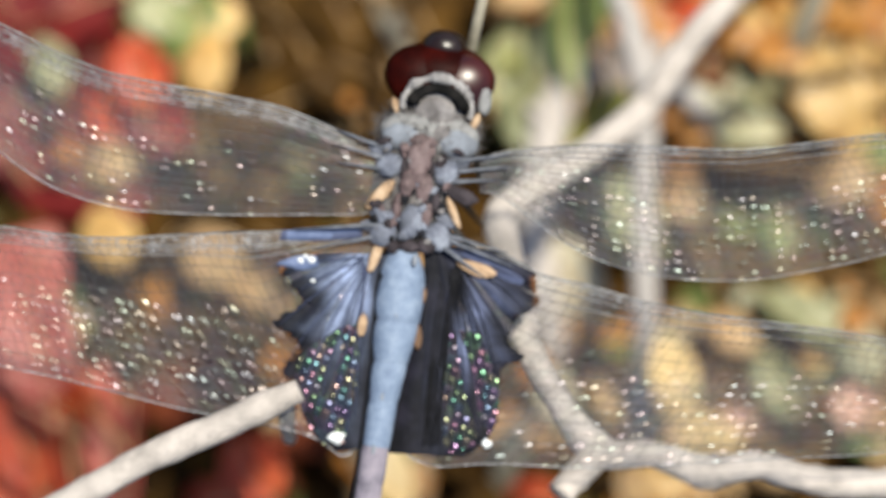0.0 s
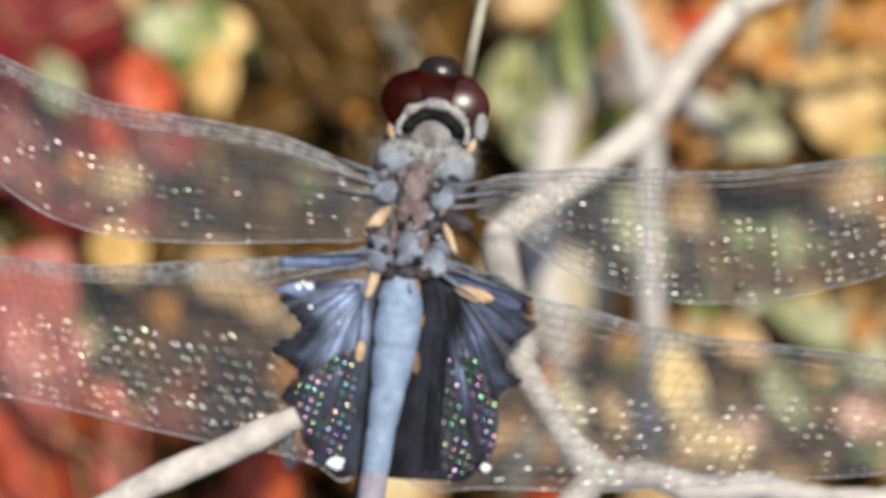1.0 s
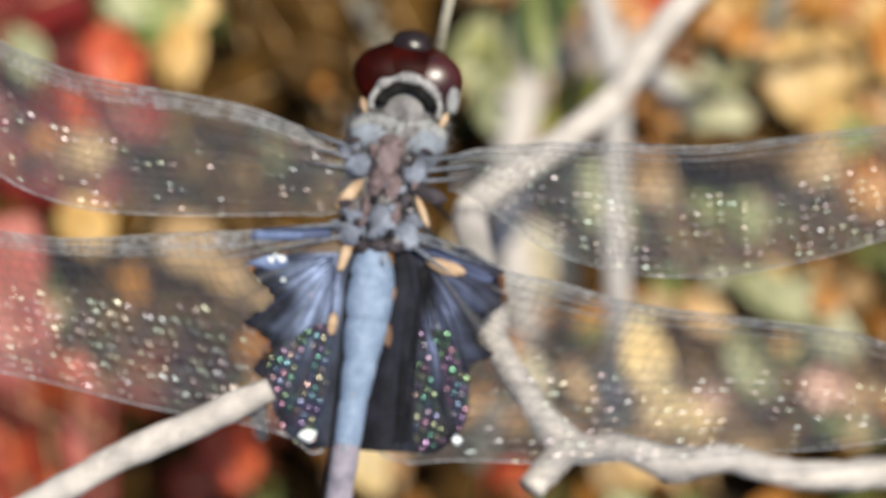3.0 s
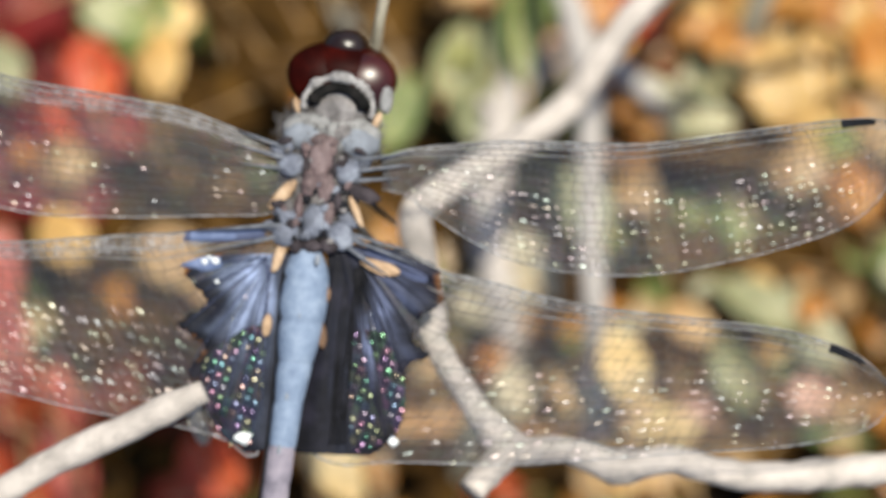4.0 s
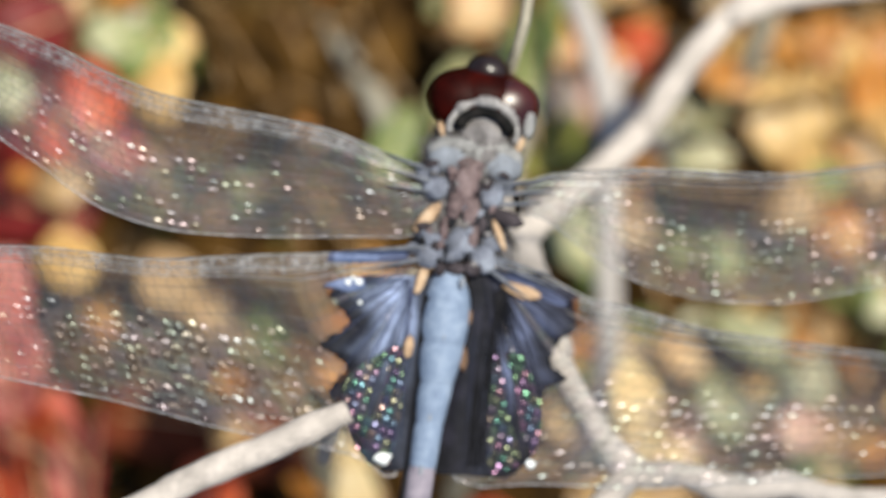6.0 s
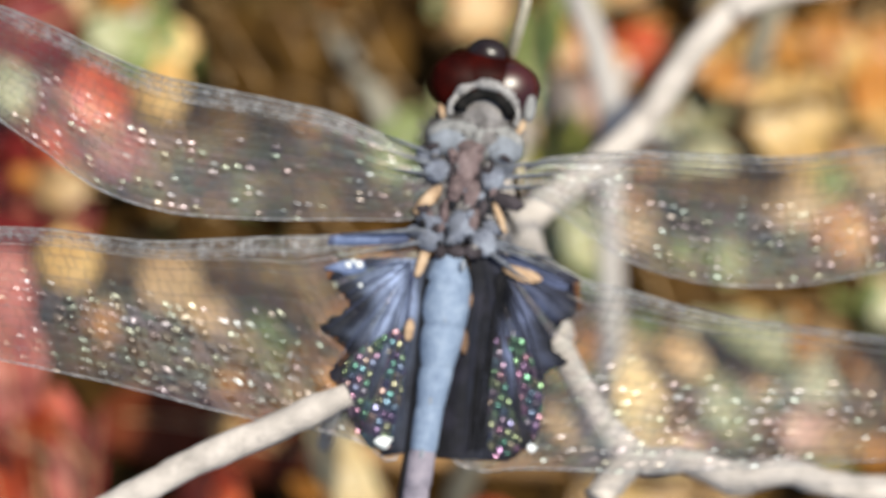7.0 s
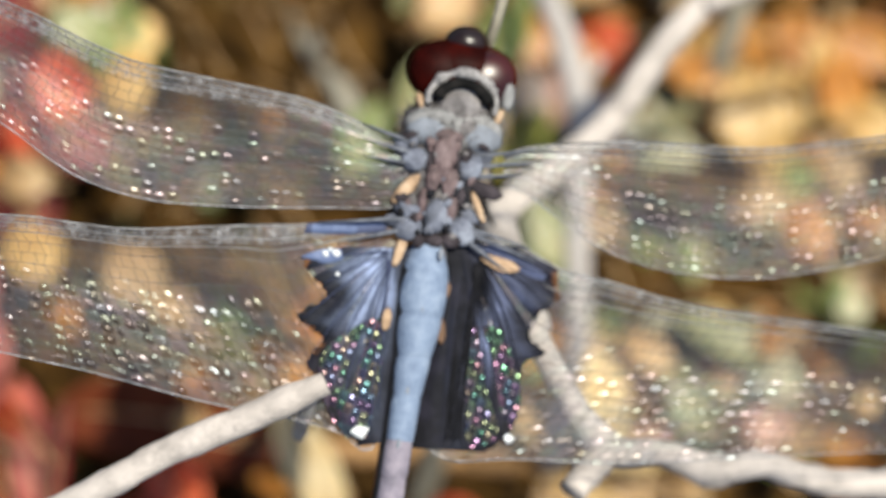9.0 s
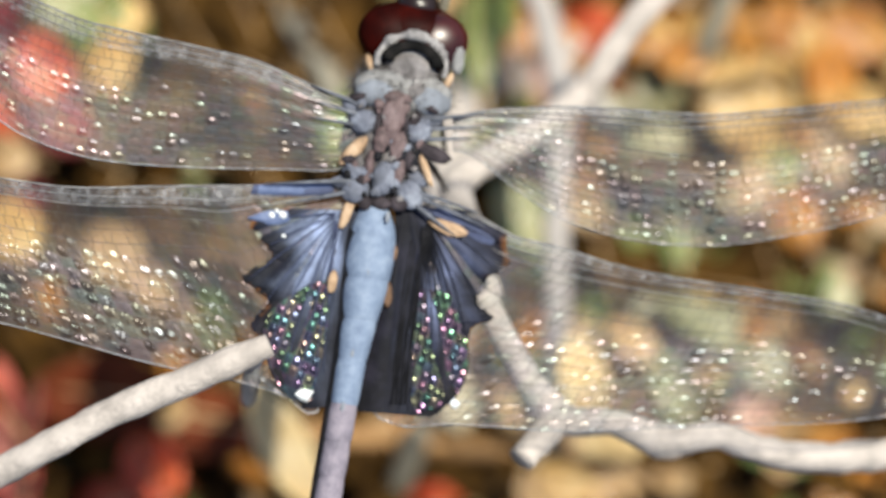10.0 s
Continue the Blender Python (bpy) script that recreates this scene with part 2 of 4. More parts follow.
# pale colour painted for the line of sparkles along the rear edge
RIM_VEIN = chitin("rear_edge_sparkle", (0.10, 0.10, 0.10), (0.24, 0.24, 0.25), (0.5, 0.5, 0.52), 1300, 0.25)
PALE_VEIN = chitin("front_edge_vein", (0.09, 0.085, 0.085), (0.17, 0.165, 0.165), (0.33, 0.33, 0.335), 900, 0.4)
# painted blue sheen, stronger on the left patch than on the right
SHEEN_LEFT = sheen_material("patch_sheen", [(0.0, 0.0), (0.15, 0.15), (0.24, 0.8), (0.42, 1.0), (0.58, 0.55), (0.80, 0.08), (1.0, 0.0)], [(0.0, 0.8), (0.12, 1.0), (0.34, 0.85), (0.48, 0.45), (0.62, 0.12), (1.0, 0.05)], (0.29, 0.36, 0.55))
SHEEN_RIGHT = sheen_material("patch_sheen_dark", [(0.0, 0.0), (0.22, 0.08), (0.34, 0.3), (0.48, 1.0), (0.60, 0.85), (0.72, 0.35), (0.9, 0.12), (1.0, 0.0)], [(0.0, 0.6), (0.15, 0.5), (0.32, 0.95), (0.50, 0.9), (0.64, 0.5), (0.8, 0.12), (1.0, 0.05)], (0.145, 0.175, 0.30))
EYE = chitin("eye_red", (0.012, 0.0008, 0.0004), (0.030, 0.0022, 0.001), (0.058, 0.004, 0.0016), 250, 0.35, 0.000002, 1.0, 0.05, 0.33)
# matt, darker copy of EYE that keeps the highlight off left eye and crown
EYE_DULL = chitin("eye_red_matt", (0.008, 0.0007, 0.0004), (0.020, 0.0016, 0.0008), (0.040, 0.003, 0.0013), 250, 0.5, 0.00003, 0.0, 0.05)
SCALP = chitin("eye_tubercle", (0.005, 0.002, 0.0012), (0.011, 0.004, 0.0025), (0.022, 0.008, 0.005), 400, 0.5, 0.000002, 1.0, 0.03, 0.30)
# near-white colour for painted glints on the hind wings
GLEAM = chitin("painted_gleam", (0.62, 0.66, 0.66), (0.74, 0.77, 0.77), (0.84, 0.86, 0.86), 900, 0.25)
PALE = chitin("face_pale", (0.13, 0.125, 0.12), (0.25, 0.24, 0.24), (0.42, 0.41, 0.40), 900, 0.7)
BLACK = chitin("chitin_black", (0.006, 0.006, 0.007), (0.012, 0.011, 0.012), (0.03, 0.026, 0.025), 700, 0.45)
GREYBLUE = chitin("bloom_grey_blue", (0.06, 0.065, 0.08), (0.125, 0.138, 0.18), (0.26, 0.285, 0.34), 500, 0.75, 0.00005)
FUZZ = chitin("fuzz_grey", (0.05, 0.046, 0.046), (0.155, 0.145, 0.145), (0.29, 0.275, 0.275), 500, 0.9, 0.00012, 0.0, 0.15)
COLLAR = chitin("bloom_collar", (0.14, 0.15, 0.17), (0.21, 0.23, 0.265), (0.29, 0.315, 0.36), 300, 0.9, 0.00006, 0.0, 0.15)
FRINGE = chitin("pale_fringe", (0.16, 0.16, 0.16), (0.25, 0.25, 0.25), (0.36, 0.355, 0.35), 500, 0.95, 0.00012, 0.0, 0.1)
SLATE = chitin("vein_slate", (0.05, 0.055, 0.065), (0.11, 0.12, 0.145), (0.22, 0.235, 0.27), 800, 0.6)
DUSK = chitin("thorax_dusk", (0.012, 0.010, 0.012), (0.034, 0.028, 0.032), (0.075, 0.062, 0.07), 600, 0.8, 0.00006, 0.0, 0.15)
BROWN = chitin("thorax_brown", (0.03, 0.018, 0.019), (0.12, 0.08, 0.081), (0.21, 0.155, 0.155), 700, 0.7)
TAN = chitin("thorax_tan", (0.22, 0.135, 0.075), (0.42, 0.28, 0.17), (0.56, 0.42, 0.29), 700, 0.7)
AMBER = chitin("amber_membrane", (0.06, 0.035, 0.02), (0.15, 0.088, 0.054), (0.30, 0.20, 0.13), 600, 0.6, 0.00012, 0.0, 0.2)
BLUE = chitin("bloom_blue", (0.13, 0.178, 0.27), (0.19, 0.25, 0.355), (0.27, 0.335, 0.44), 650, 0.7)
MAUVE = chitin("bloom_mauve", (0.12, 0.11, 0.14), (0.23, 0.205, 0.25), (0.34, 0.30, 0.34), 450, 0.7)


# ---- helpers for meshes ----
def part(name, bm, material, parent=None, label="", smooth=True):
    mesh = bpy.data.meshes.new(name)
    bm.normal_update()
    bm.to_mesh(mesh)
    bm.free()
    mesh.materials.append(material)
    if smooth:
        for p in mesh.polygons:
            p.use_smooth = True
    ob = new(name, mesh)
    ob.parent = parent
    return tagged(ob, label)


def curve_points(ctrl, n):
    """n points evenly along a smooth curve through the control points."""
    p = np.array(ctrl, float)
    q = np.vstack([2 * p[0] - p[1], p, 2 * p[-1] - p[-2]])
    out = []
    for i in range(1, len(q) - 2):
        for s in np.linspace(0, 1, 24, endpoint=False):
            a, b, c, d = q[i - 1], q[i], q[i + 1], q[i + 2]
            out.append(0.5 * (2 * b + (c - a) * s + (2 * a - 5 * b + 4 * c - d) * s * s + (3 * b - a - 3 * c + d) * s**3))
    out = np.array(out + [p[-1]])
    along = np.r_[0, np.cumsum(np.linalg.norm(np.diff(out, axis=0), axis=1))]
    want = np.linspace(0, along[-1], n)
    return np.stack([np.interp(want, along, out[:, k]) for k in range(out.shape[1])], 1)


def tube(bm, points, radii, sides=6, uneven=0.0, seed=0.0):
    """A closed tube along points, with one radius a point."""
    pts = [Vector(p) for p in points]
    rings = []
    for i, p in enumerate(pts):
        d = (pts[min(i + 1, len(pts) - 1)] - pts[max(i - 1, 0)]).normalized()
        side = d.cross(Vector((0.13, 0.21, 0.97)))
        if side.length < 0.05:
            side = d.cross(Vector((1, 0, 0)))
        side.normalize()
        up = side.cross(d)
        ring = []
        for k in range(sides):
            a = 2 * math.pi * k / sides
            off = side * math.cos(a) + up * math.sin(a)
            r = radii[i]
            if uneven:
                r *= 1 + uneven * noise.noise(p * 900 + off * 1.1 + Vector((seed, 0, 0)))
            ring.append(bm.verts.new(p + off * r))
        rings.append(ring)
    for a, b in zip(rings, rings[1:]):
        for k in range(sides):
            bm.faces.new((a[k], a[(k + 1) % sides], b[(k + 1) % sides], b[k]))
    bm.faces.new(rings[0][::-1])
    bm.faces.new(rings[-1])


def lump(bm, centre, size, turn=0.0, rough=0.06, level=3, seed=0.0):
    """An uneven rounded body; centre and half sizes in millimetres, turned about z by degrees."""
    m = Matrix.Translation(Vector(centre) / 1000) @ Matrix.Rotation(radians(turn), 4, "Z") @ Matrix.Diagonal((*(Vector(size) / 1000), 1))
    made = bmesh.ops.create_icosphere(bm, subdivisions=level, radius=1.0)["verts"]
    for v in made:
        v.co *= 1 + rough * noise.noise(v.co * 2.3 + Vector((seed, seed * 0.7, 1.3)))
        v.co = m @ v.co
    return made


# ---- ground ----
def ground():
    """One sheet of soil, fine under the perch and coarse towards the horizon."""
    bm = bmesh.new()
    radii = [0.0] + [0.004 * 1.13**k for k in range(92)]
    rings = []
    for r in radii[1:]:
        ring = []
        for k in range(72):
            a = 2 * math.pi * k / 72
            p = Vector((r * math.cos(a), r * math.sin(a), 0))
            p.z = 0.0035 * noise.noise(p * 60) + 0.0025 * noise.noise(p * 170) - 0.004
            if r > 1:
                p.z += 0.05 * noise.noise(p * 0.6)
            ring.append(bm.verts.new(p))
        rings.append(ring)
    mid = bm.verts.new((0, 0, -0.004))
    for k in range(72):
        bm.faces.new((mid, rings[0][k], rings[0][(k + 1) % 72]))
    for a, b in zip(rings, rings[1:]):
        for k in range(72):
            bm.faces.new((a[k], b[k], b[(k + 1) % 72], a[(k + 1) % 72]))
    tagged(part("ground", bm, SOIL), "dark brown bare soil under dry leaf litter", "ground", kind="structure")


ground()


# ---- leaves ----
def leaf_bm(bm, m, length, width, curl, fold, tip=1.0, seed=0.0):
    """A curled leaf blade with thickness and a short stalk, in millimetres, laid by the matrix m."""
    n, c = 12, 4
    top, low = [], []
    for i in range(n + 1):
        s = i / n
        w = width * 0.5 * (math.sin(math.pi * min(1, s * 0.94 + 0.06) ** tip) ** 0.75 + 0.03)
        ru, rl = [], []
        for j in range(-c, c + 1):
            u = j / c
            wob = 1 + 0.12 * noise.noise(Vector((s * 5 + seed, u * 2, seed)))
            x, y = u * w * wob, (s - 0.5) * length
            z = curl * length * (s - 0.5) ** 2 + fold * abs(u) * w + 0.05 * width * noise.noise(Vector((s * 4, u * 2, seed + 5)))
            ru.append(bm.verts.new(m @ (Vector((x, y, z + 0.08)) / 1000)))
            rl.append(bm.verts.new(m @ (Vector((x, y, z - 0.08)) / 1000)))
        top.append(ru)
        low.append(rl)
    for i in range(n):
        for j in range(2 * c):
            bm.faces.new((top[i][j], top[i][j + 1], top[i + 1][j + 1], top[i + 1][j]))
            bm.faces.new((low[i][j], low[i + 1][j], low[i + 1][j + 1], low[i][j + 1]))
        bm.faces.new((top[i][0], top[i + 1][0], low[i + 1][0], low[i][0]))
        bm.faces.new((top[i][-1], low[i][-1], low[i + 1][-1], top[i + 1][-1]))
    for row, rowl, flip in ((top[0], low[0], False), (top[-1], low[-1], True)):
        for j in range(2 * c):
            f = (row[j], rowl[j], rowl[j + 1], row[j + 1])
            bm.faces.new(f[::-1] if flip else f)


rng = random.Random(7)


def leaf(name, kind, label, category, x, y, z, length, width, turn, lean=12.0, curl=None, fold=None, tip=1.0, group=""):
    """A leaf with a blade and a midrib, lying at a place of the perch frame."""
    root = new(name)
    root.matrix_world = (Matrix.Translation(site(x, y, z)) @ SITE.to_3x3().to_4x4()
                         @ pose(0, 0, 0, rng.uniform(-lean, lean), rng.uniform(-lean, lean), turn))
    curl = rng.uniform(-0.7, 0.5) if curl is None else curl
    fold = rng.uniform(-0.25, 0.4) if fold is None else fold
    seed = rng.uniform(0, 50)
    bm = bmesh.new()
    leaf_bm(bm, Matrix(), length, width, curl, fold, tip, seed)
    part("blade", bm, LEAF[kind], root)
    bm = bmesh.new()
    pts = [Vector((0, (s - 0.5) * length, curl * length * (s - 0.5) ** 2 + 0.1)) / 1000 for s in np.linspace(-0.22, 0.93, 9)]
    tube(bm, pts, list(np.linspace(0.00022, 0.00008, 9)), 5)
    part("midrib", bm, LEAF["tan"], root)
    return tagged(root, label, category, group)


LABEL = {
    "yellow": "small dry golden-yellow leaf lying in the litter",
    "gold": "pale golden dry leaf lying in the litter",
    "orange": "small dry orange-brown leaf lying in the litter",
    "tan": "curled tan dead leaf lying on the soil",
    "red": "dark red glossy leaf low over the soil",
    "scarlet": "bright scarlet-orange leaf low over the soil",
    "rose": "broad rose-red smooth leaf rising from the litter",
    "pink": "faded pinkish dry leaf on the litter",
    "green": "small green leaf growing from the soil",
    "pale": "pale yellow-green leaf among the litter",
    "sage": "dull sage-green leaf growing from the soil",
    "brown": "dark brown dead leaf on the soil",
    "cream": "bleached cream dry leaf in the litter",
    "olive": "olive-green leaf lying in the litter", "mauve": "dull grey-mauve leaf lying in the litter",
    "russet": "dark russet dry leaf on the soil", "ochre": "ochre-brown dry leaf on the soil",
}
# kind: x, y, z, length, width, turn
LITTER = [
    ("red", -46.5, 21.8, -80, 13, 9, 30), ("red", -41.0, 22.8, -78, 12, 8, 110), ("red", -38.0, 19.0, -84, 10, 7, 60),
    ("red", -44.8, 15.8, -82, 12, 8, 150), ("red", -39.0, 11.0, -84, 11, 8, 20), ("red", -43.0, 6.0, -86, 12, 8, 80),
    ("red", -37.0, 6.0, -88, 10, 7, 0), ("red", -50.0, 12.0, -82, 12, 9, 40),
    ("scarlet", -33.6, 16.8, -79, 7.5, 6, 10), ("red", -32.6, 12.0, -81, 9, 6, 50), ("scarlet", -36.4, 12.0, -82, 7, 5, 30),
    ("scarlet", -45.0, -17.5, -72, 15, 9, 20), ("scarlet", -39.0, -19.5, -75, 13, 6, -10), ("scarlet", -44.0, -25.0, -76, 13, 9, 70),
    ("scarlet", -22.2, -22.8, -77, 7.5, 6.2, 30), ("scarlet", -37.5, -26.5, -78, 11, 6, -30), ("scarlet", 5.7, -26.0, -80, 6, 5, 90), ("brown", -12.4, -1.8, -82, 9, 7, 20), ("brown", -18.4, -0.4, -79, 9, 6, 75), ("brown", 28.5, 7.6, -78, 12, 4, 84), ("tan", 5.7, 26.2, -80, 9, 5, -50),
    # slim dark leaves laid on the scarlet ones for the shade in their folds
    ("russet", -38.9, -19.7, -66, 9, 1.8, 12), ("red", -33.4, -19.4, -69, 12, 1.9, -6), ("red", -41.6, -16.9, -66, 7, 1.6, 60), ("russet", -36.2, -17.0, -67, 6, 1.2, 35),
    ("scarlet", 21.0, 21.5, -82, 7, 5, 60), ("scarlet", -27.0, -26.5, -80, 7, 5, 100),
    # the first three rose leaves hold the wing's pink haze in their colour
    ("rose", -44.8, -4.6, -70, 14, 10, -35), ("rose", -42.4, -9.2, -68, 13, 9, 15), ("rose", -48.5, -11.5, -71, 14, 9, 40), ("scarlet", -41.0, -15.4, -73, 16, 7, 12), ("rose", -35.9, -20.0, -72, 18, 4.8, 10),
    ("sage", -31.5, 22.6, -78, 6.5, 4.6, 80), ("green", -27.6, 23.0, -80, 6, 4.6, 20), ("green", 9.0, 20.5, -76, 12, 3.2, 8), ("green", 11.5, 23.0, -78, 11, 3, -12),
    ("sage", 4.8, 12.5, -80, 9, 4.6, 20), ("sage", 2.2, 17.5, -83, 8, 4, -20), ("sage", 7.0, 19.5, -80, 11, 3.4, -5), ("green", 14.0, 12.0, -84, 8, 4.5, 60),
    ("green", -3.5, 12.0, -82, 9, 4.5, -30), ("brown", 22.0, 0.6, -84, 9, 5, 20), ("green", 26.0, 1.6, -86, 6, 3, 70),
    ("pale", 26.6, 11.2, -80, 7.5, 4.6, 80), ("pale", 23.2, 13.4, -80, 6, 2.4, 45), ("sage", 30.0, -14.4, -82, 9, 4.2, 30),
    ("sage", 32.6, -7.6, -80, 11, 4.2, 62), ("pale", 37.2, -10.6, -82, 9, 4.6, 50), ("green", -30.2, 20.6, -79, 6, 4.4, 120),
    ("sage", -42.0, 17.4, -76, 6, 4.2, 20), ("green", 30.0, 1.0, -84, 6, 3.4, 10),
    ("yellow", -27.6, 17.9, -80, 8, 6, 30), ("yellow", -26.6, 22.2, -82, 6, 5, 100), ("yellow", -36.3, 0.4, -75, 6.4, 6, 20), ("gold", 19.6, -13.0, -69, 8.2, 4.6, 18),
    ("gold", -9.4, -19.9, -66, 13.5, 5.0, 28), ("yellow", 18.2, -23.6, -80, 8, 4.2, 70), ("tan", 23.6, -25.2, -81, 6, 4.4, 60), ("ochre", -23.0, 22.6, -85, 7, 5, 20), ("yellow", 39.3, 16.6, -80, 7, 5.2, 30),
    ("yellow", 26.0, 21.4, -81, 6, 4.2, 70), ("yellow", 31.5, 22.0, -81, 4, 3.6, 0), ("yellow", 43.0, 20.4, -81, 5.5, 4.2, 30), ("yellow", 47.6, 14.0, -80, 6, 5, 80),
    ("tan", -26.4, -1.6, -79, 6.8, 6, 30), ("tan", -22.4, -4.6, -80, 8, 3.6, 55), ("tan", 20.4, 4.2, -82, 5.4, 4.4, 40),
    ("brown", 24.2, -13.0, -83, 9, 5, 0), ("tan", 25.2, -9.2, -82, 6, 3.6, 50), ("tan", 14.4, -16.0, -79, 8, 4.6, 50), ("tan", 19.6, -18.4, -79, 8, 4.2, 72),
    ("tan", 16.1, -25.0, -80, 6, 4, 30), ("tan", 22.4, -21.6, -82, 8, 3.8, 65), ("brown", -23.4, -9.0, -83, 9, 5, 100),
    ("tan", -20.5, -16.6, -80, 4.4, 4, 0), ("tan", -37.5, 8.0, -82, 6, 4.6, 80), ("tan", 44.5, 10.0, -82, 7, 5, 20),
    ("orange", -11.5, 13.5, -84, 3.2, 2.8, 0), ("brown", -14.5, 15.5, -82, 8, 5, 60), ("orange", 19.0, 19.2, -82, 7, 4.6, 30),
    ("orange", 25.6, 20.6, -80, 5.5, 3.6, 60), ("orange", 29.2, 19.0, -78, 4.4, 4, 0), ("yellow", 35.0, 14.6, -76, 9.4, 7.6, 12),
    ("yellow", 38.4, 11.0, -82, 8, 5, 30), ("tan", 36.0, 5.8, -81, 7, 5, 100), ("brown", 28.5, 5.0, -84, 9, 6, 40), ("orange", 37.2, -8.4, -84, 4.4, 4.2, 0),
    ("orange", 41.0, 22.0, -82, 8, 5, 40), ("brown", -13.5, 22.5, -82, 9, 5.6, 30), ("orange", 34.0, 23.0, -82, 7, 4.6, 80),
    ("orange", 44.5, 17.5, -80, 8, 5.4, 10), ("orange", 47.5, 22.0, -82, 8, 5, 60), ("orange", 4.6, 25.4, -82, 8, 5, 40),
    ("orange", 41.5, 4.0, -84, 8, 5, 30), ("brown", -28.6, 13.0, -83, 8, 5, 20), ("orange", 20.3, 12.6, -82, 8, 5.6, 20), ("russet", 20.6, 17.6, -83, 10, 6, 60), ("pink", 16.6, 16.6, -82, 6, 4.4, 0),
    ("pink", 37.4, -16.6, -81, 4.6, 4.2, 10), ("pink", 26.0, -18.5, -82, 4, 3.4, 0),
    ("cream", 8.8, -3.7, -82, 10, 6.5, 35), ("sage", 14.5, 2.8, -82, 9, 6, 40), ("cream", 5.4, -6.6, -82, 8, 5, 100), ("gold", 19.4, -18.1, -79, 15, 4.4, 67), ("cream", 8.0, -15.5, -79, 6, 4, 20), ("brown", 26.4, -15.0, -83, 8, 5, 60),
    ("olive", 12.5, 12.0, -81, 9, 4.4, -48), ("mauve", 13.1, 17.0, -80, 4.6, 4.2, 0), ("orange", 31.3, 18.6, -80, 3.4, 3.2, 0),
    ("scarlet", -42.4, -17.6, -74, 14, 8, 70), ("russet", -27.0, -15.4, -80, 16, 9, 80), ("russet", -18.5, -18.0, -81, 14, 7, 85), ("russet", -24.0, -24.0, -82, 13, 8, 60),
    ("brown", -18.0, 20.0, -84, 14, 9, 30), ("ochre", -20.0, 25.2, -83, 9, 6, 60), ("brown", -10.0, 16.5, -84, 12, 8, 70), ("brown", -21.5, 13.0, -84, 11, 7, 110), ("sage", 27.5, 15.8, -83, 7, 5, 30), ("olive", 24.0, 14.6, -84, 6, 4, 60), ("olive", 44.0, 13.0, -84, 8, 5, 60), ("green", 39.0, 8.0, -83, 8, 4, 110), ("brown", -6.0, 23.0, -84, 11, 7, 20), ("ochre", -17.0, 26.0, -83, 13, 8, 80),
    ("brown", 30.0, -3.0, -86, 14, 7, 80), ("brown", -18.0, 18.0, -86, 14, 8, 60),
    ("brown", -29.0, -17.0, -84, 16, 7, 70), ("brown", 40.0, -2.0, -86, 12, 7, 20), ("brown", -12.0, 8.0, -88, 13, 7, 30),
]


def litter():
    for kind, x, y, z, length, width, turn in LITTER:
        big = kind in ("rose", "red", "scarlet")
        leaf("broad_leaf" if big else "fallen_leaf", kind, LABEL[kind], "leaf", x, y, z, length, width, turn,
             14.0 if big else 22.0, group="red leaves beside the twigs" if big else "leaves of the litter")


litter()


def seed(x, y, z, r, kind):
    """A round bead with a small rough cap, added for a blurred glint."""
    root = new("glint_bead")
    root.matrix_world = Matrix.Translation(site(x, y, z)) @ pose(0, 0, 0, rng.uniform(-30, 30), rng.uniform(-30, 30), rng.uniform(0, 360))
    bm = bmesh.new()
    lump(bm, (0, 0, 0), (r, r * 0.94, r * 0.9), 0, 0.08, 3, x)
    part("husk", bm, LEAF[kind], root)
    bm = bmesh.new()
    lump(bm, (0, r * 0.93, 0), (r * 0.34, r * 0.2, r * 0.34), 0, 0.2, 2, y)
    part("cap", bm, LEAF["brown"], root)
    tagged(root, "small round bead added for a blurred glint in the litter", "seed", "seeds of the litter")


# beads stand in for the round out-of-focus glints over the litter
for x, y, r, kind in ((29.0, 19.3, 1.15, "yellow"), (-12.5, 13.8, 0.9, "orange"), (3.5, 17.4, 0.85, "olive"), (36.8, -4.9, 0.75, "orange"), (37.2, -8.5, 1.2, "orange"),
                      (-20.6, -16.4, 1.1, "yellow"), (-40.8, 8.6, 1.3, "orange"), (25.4, 14.9, 0.9, "cream"), (32.4, 12.0, 0.8, "pale"), (26.2, 22.4, 1.0, "yellow"),
                      (43.6, 14.6, 1.0, "yellow"), (-29.4, 24.2, 1.0, "cream"), (-33.0, 20.6, 0.9, "cream")):
    seed(x, y, -79.5, r, kind)


def small_litter():
    """Small curled leaves strewn between the larger ones."""
    for x0, x1, y0, y1, kinds, count in ((18, 52, 6, 32, ("yellow", "orange", "orange", "tan"), 30), (-22, -2, 8, 32, ("orange", "brown", "brown"), 9),
                                         (18, 52, -20, 5, ("tan", "yellow", "pale", "brown"), 18), (-38, -22, 13, 30, ("brown", "green", "tan", "sage"), 9),
                                         (-20, 32, -38, -22, ("orange", "tan", "scarlet", "brown"), 18), (0, 18, 6, 32, ("sage", "green", "pale", "pink"), 14),
                                         (-34, -12, -14, 4, ("brown", "brown", "ochre"), 7)):
        for _ in range(count):
            kind = rng.choice(kinds)
            size = rng.uniform(1.8, 3.8)
            leaf("fallen_leaf", kind, LABEL[kind], "leaf", rng.uniform(x0, x1), rng.uniform(y0, y1), rng.uniform(-86, -82), size, size * rng.uniform(0.6, 0.95),
                 rng.uniform(0, 180), 30.0, group="leaves of the litter")


small_litter()


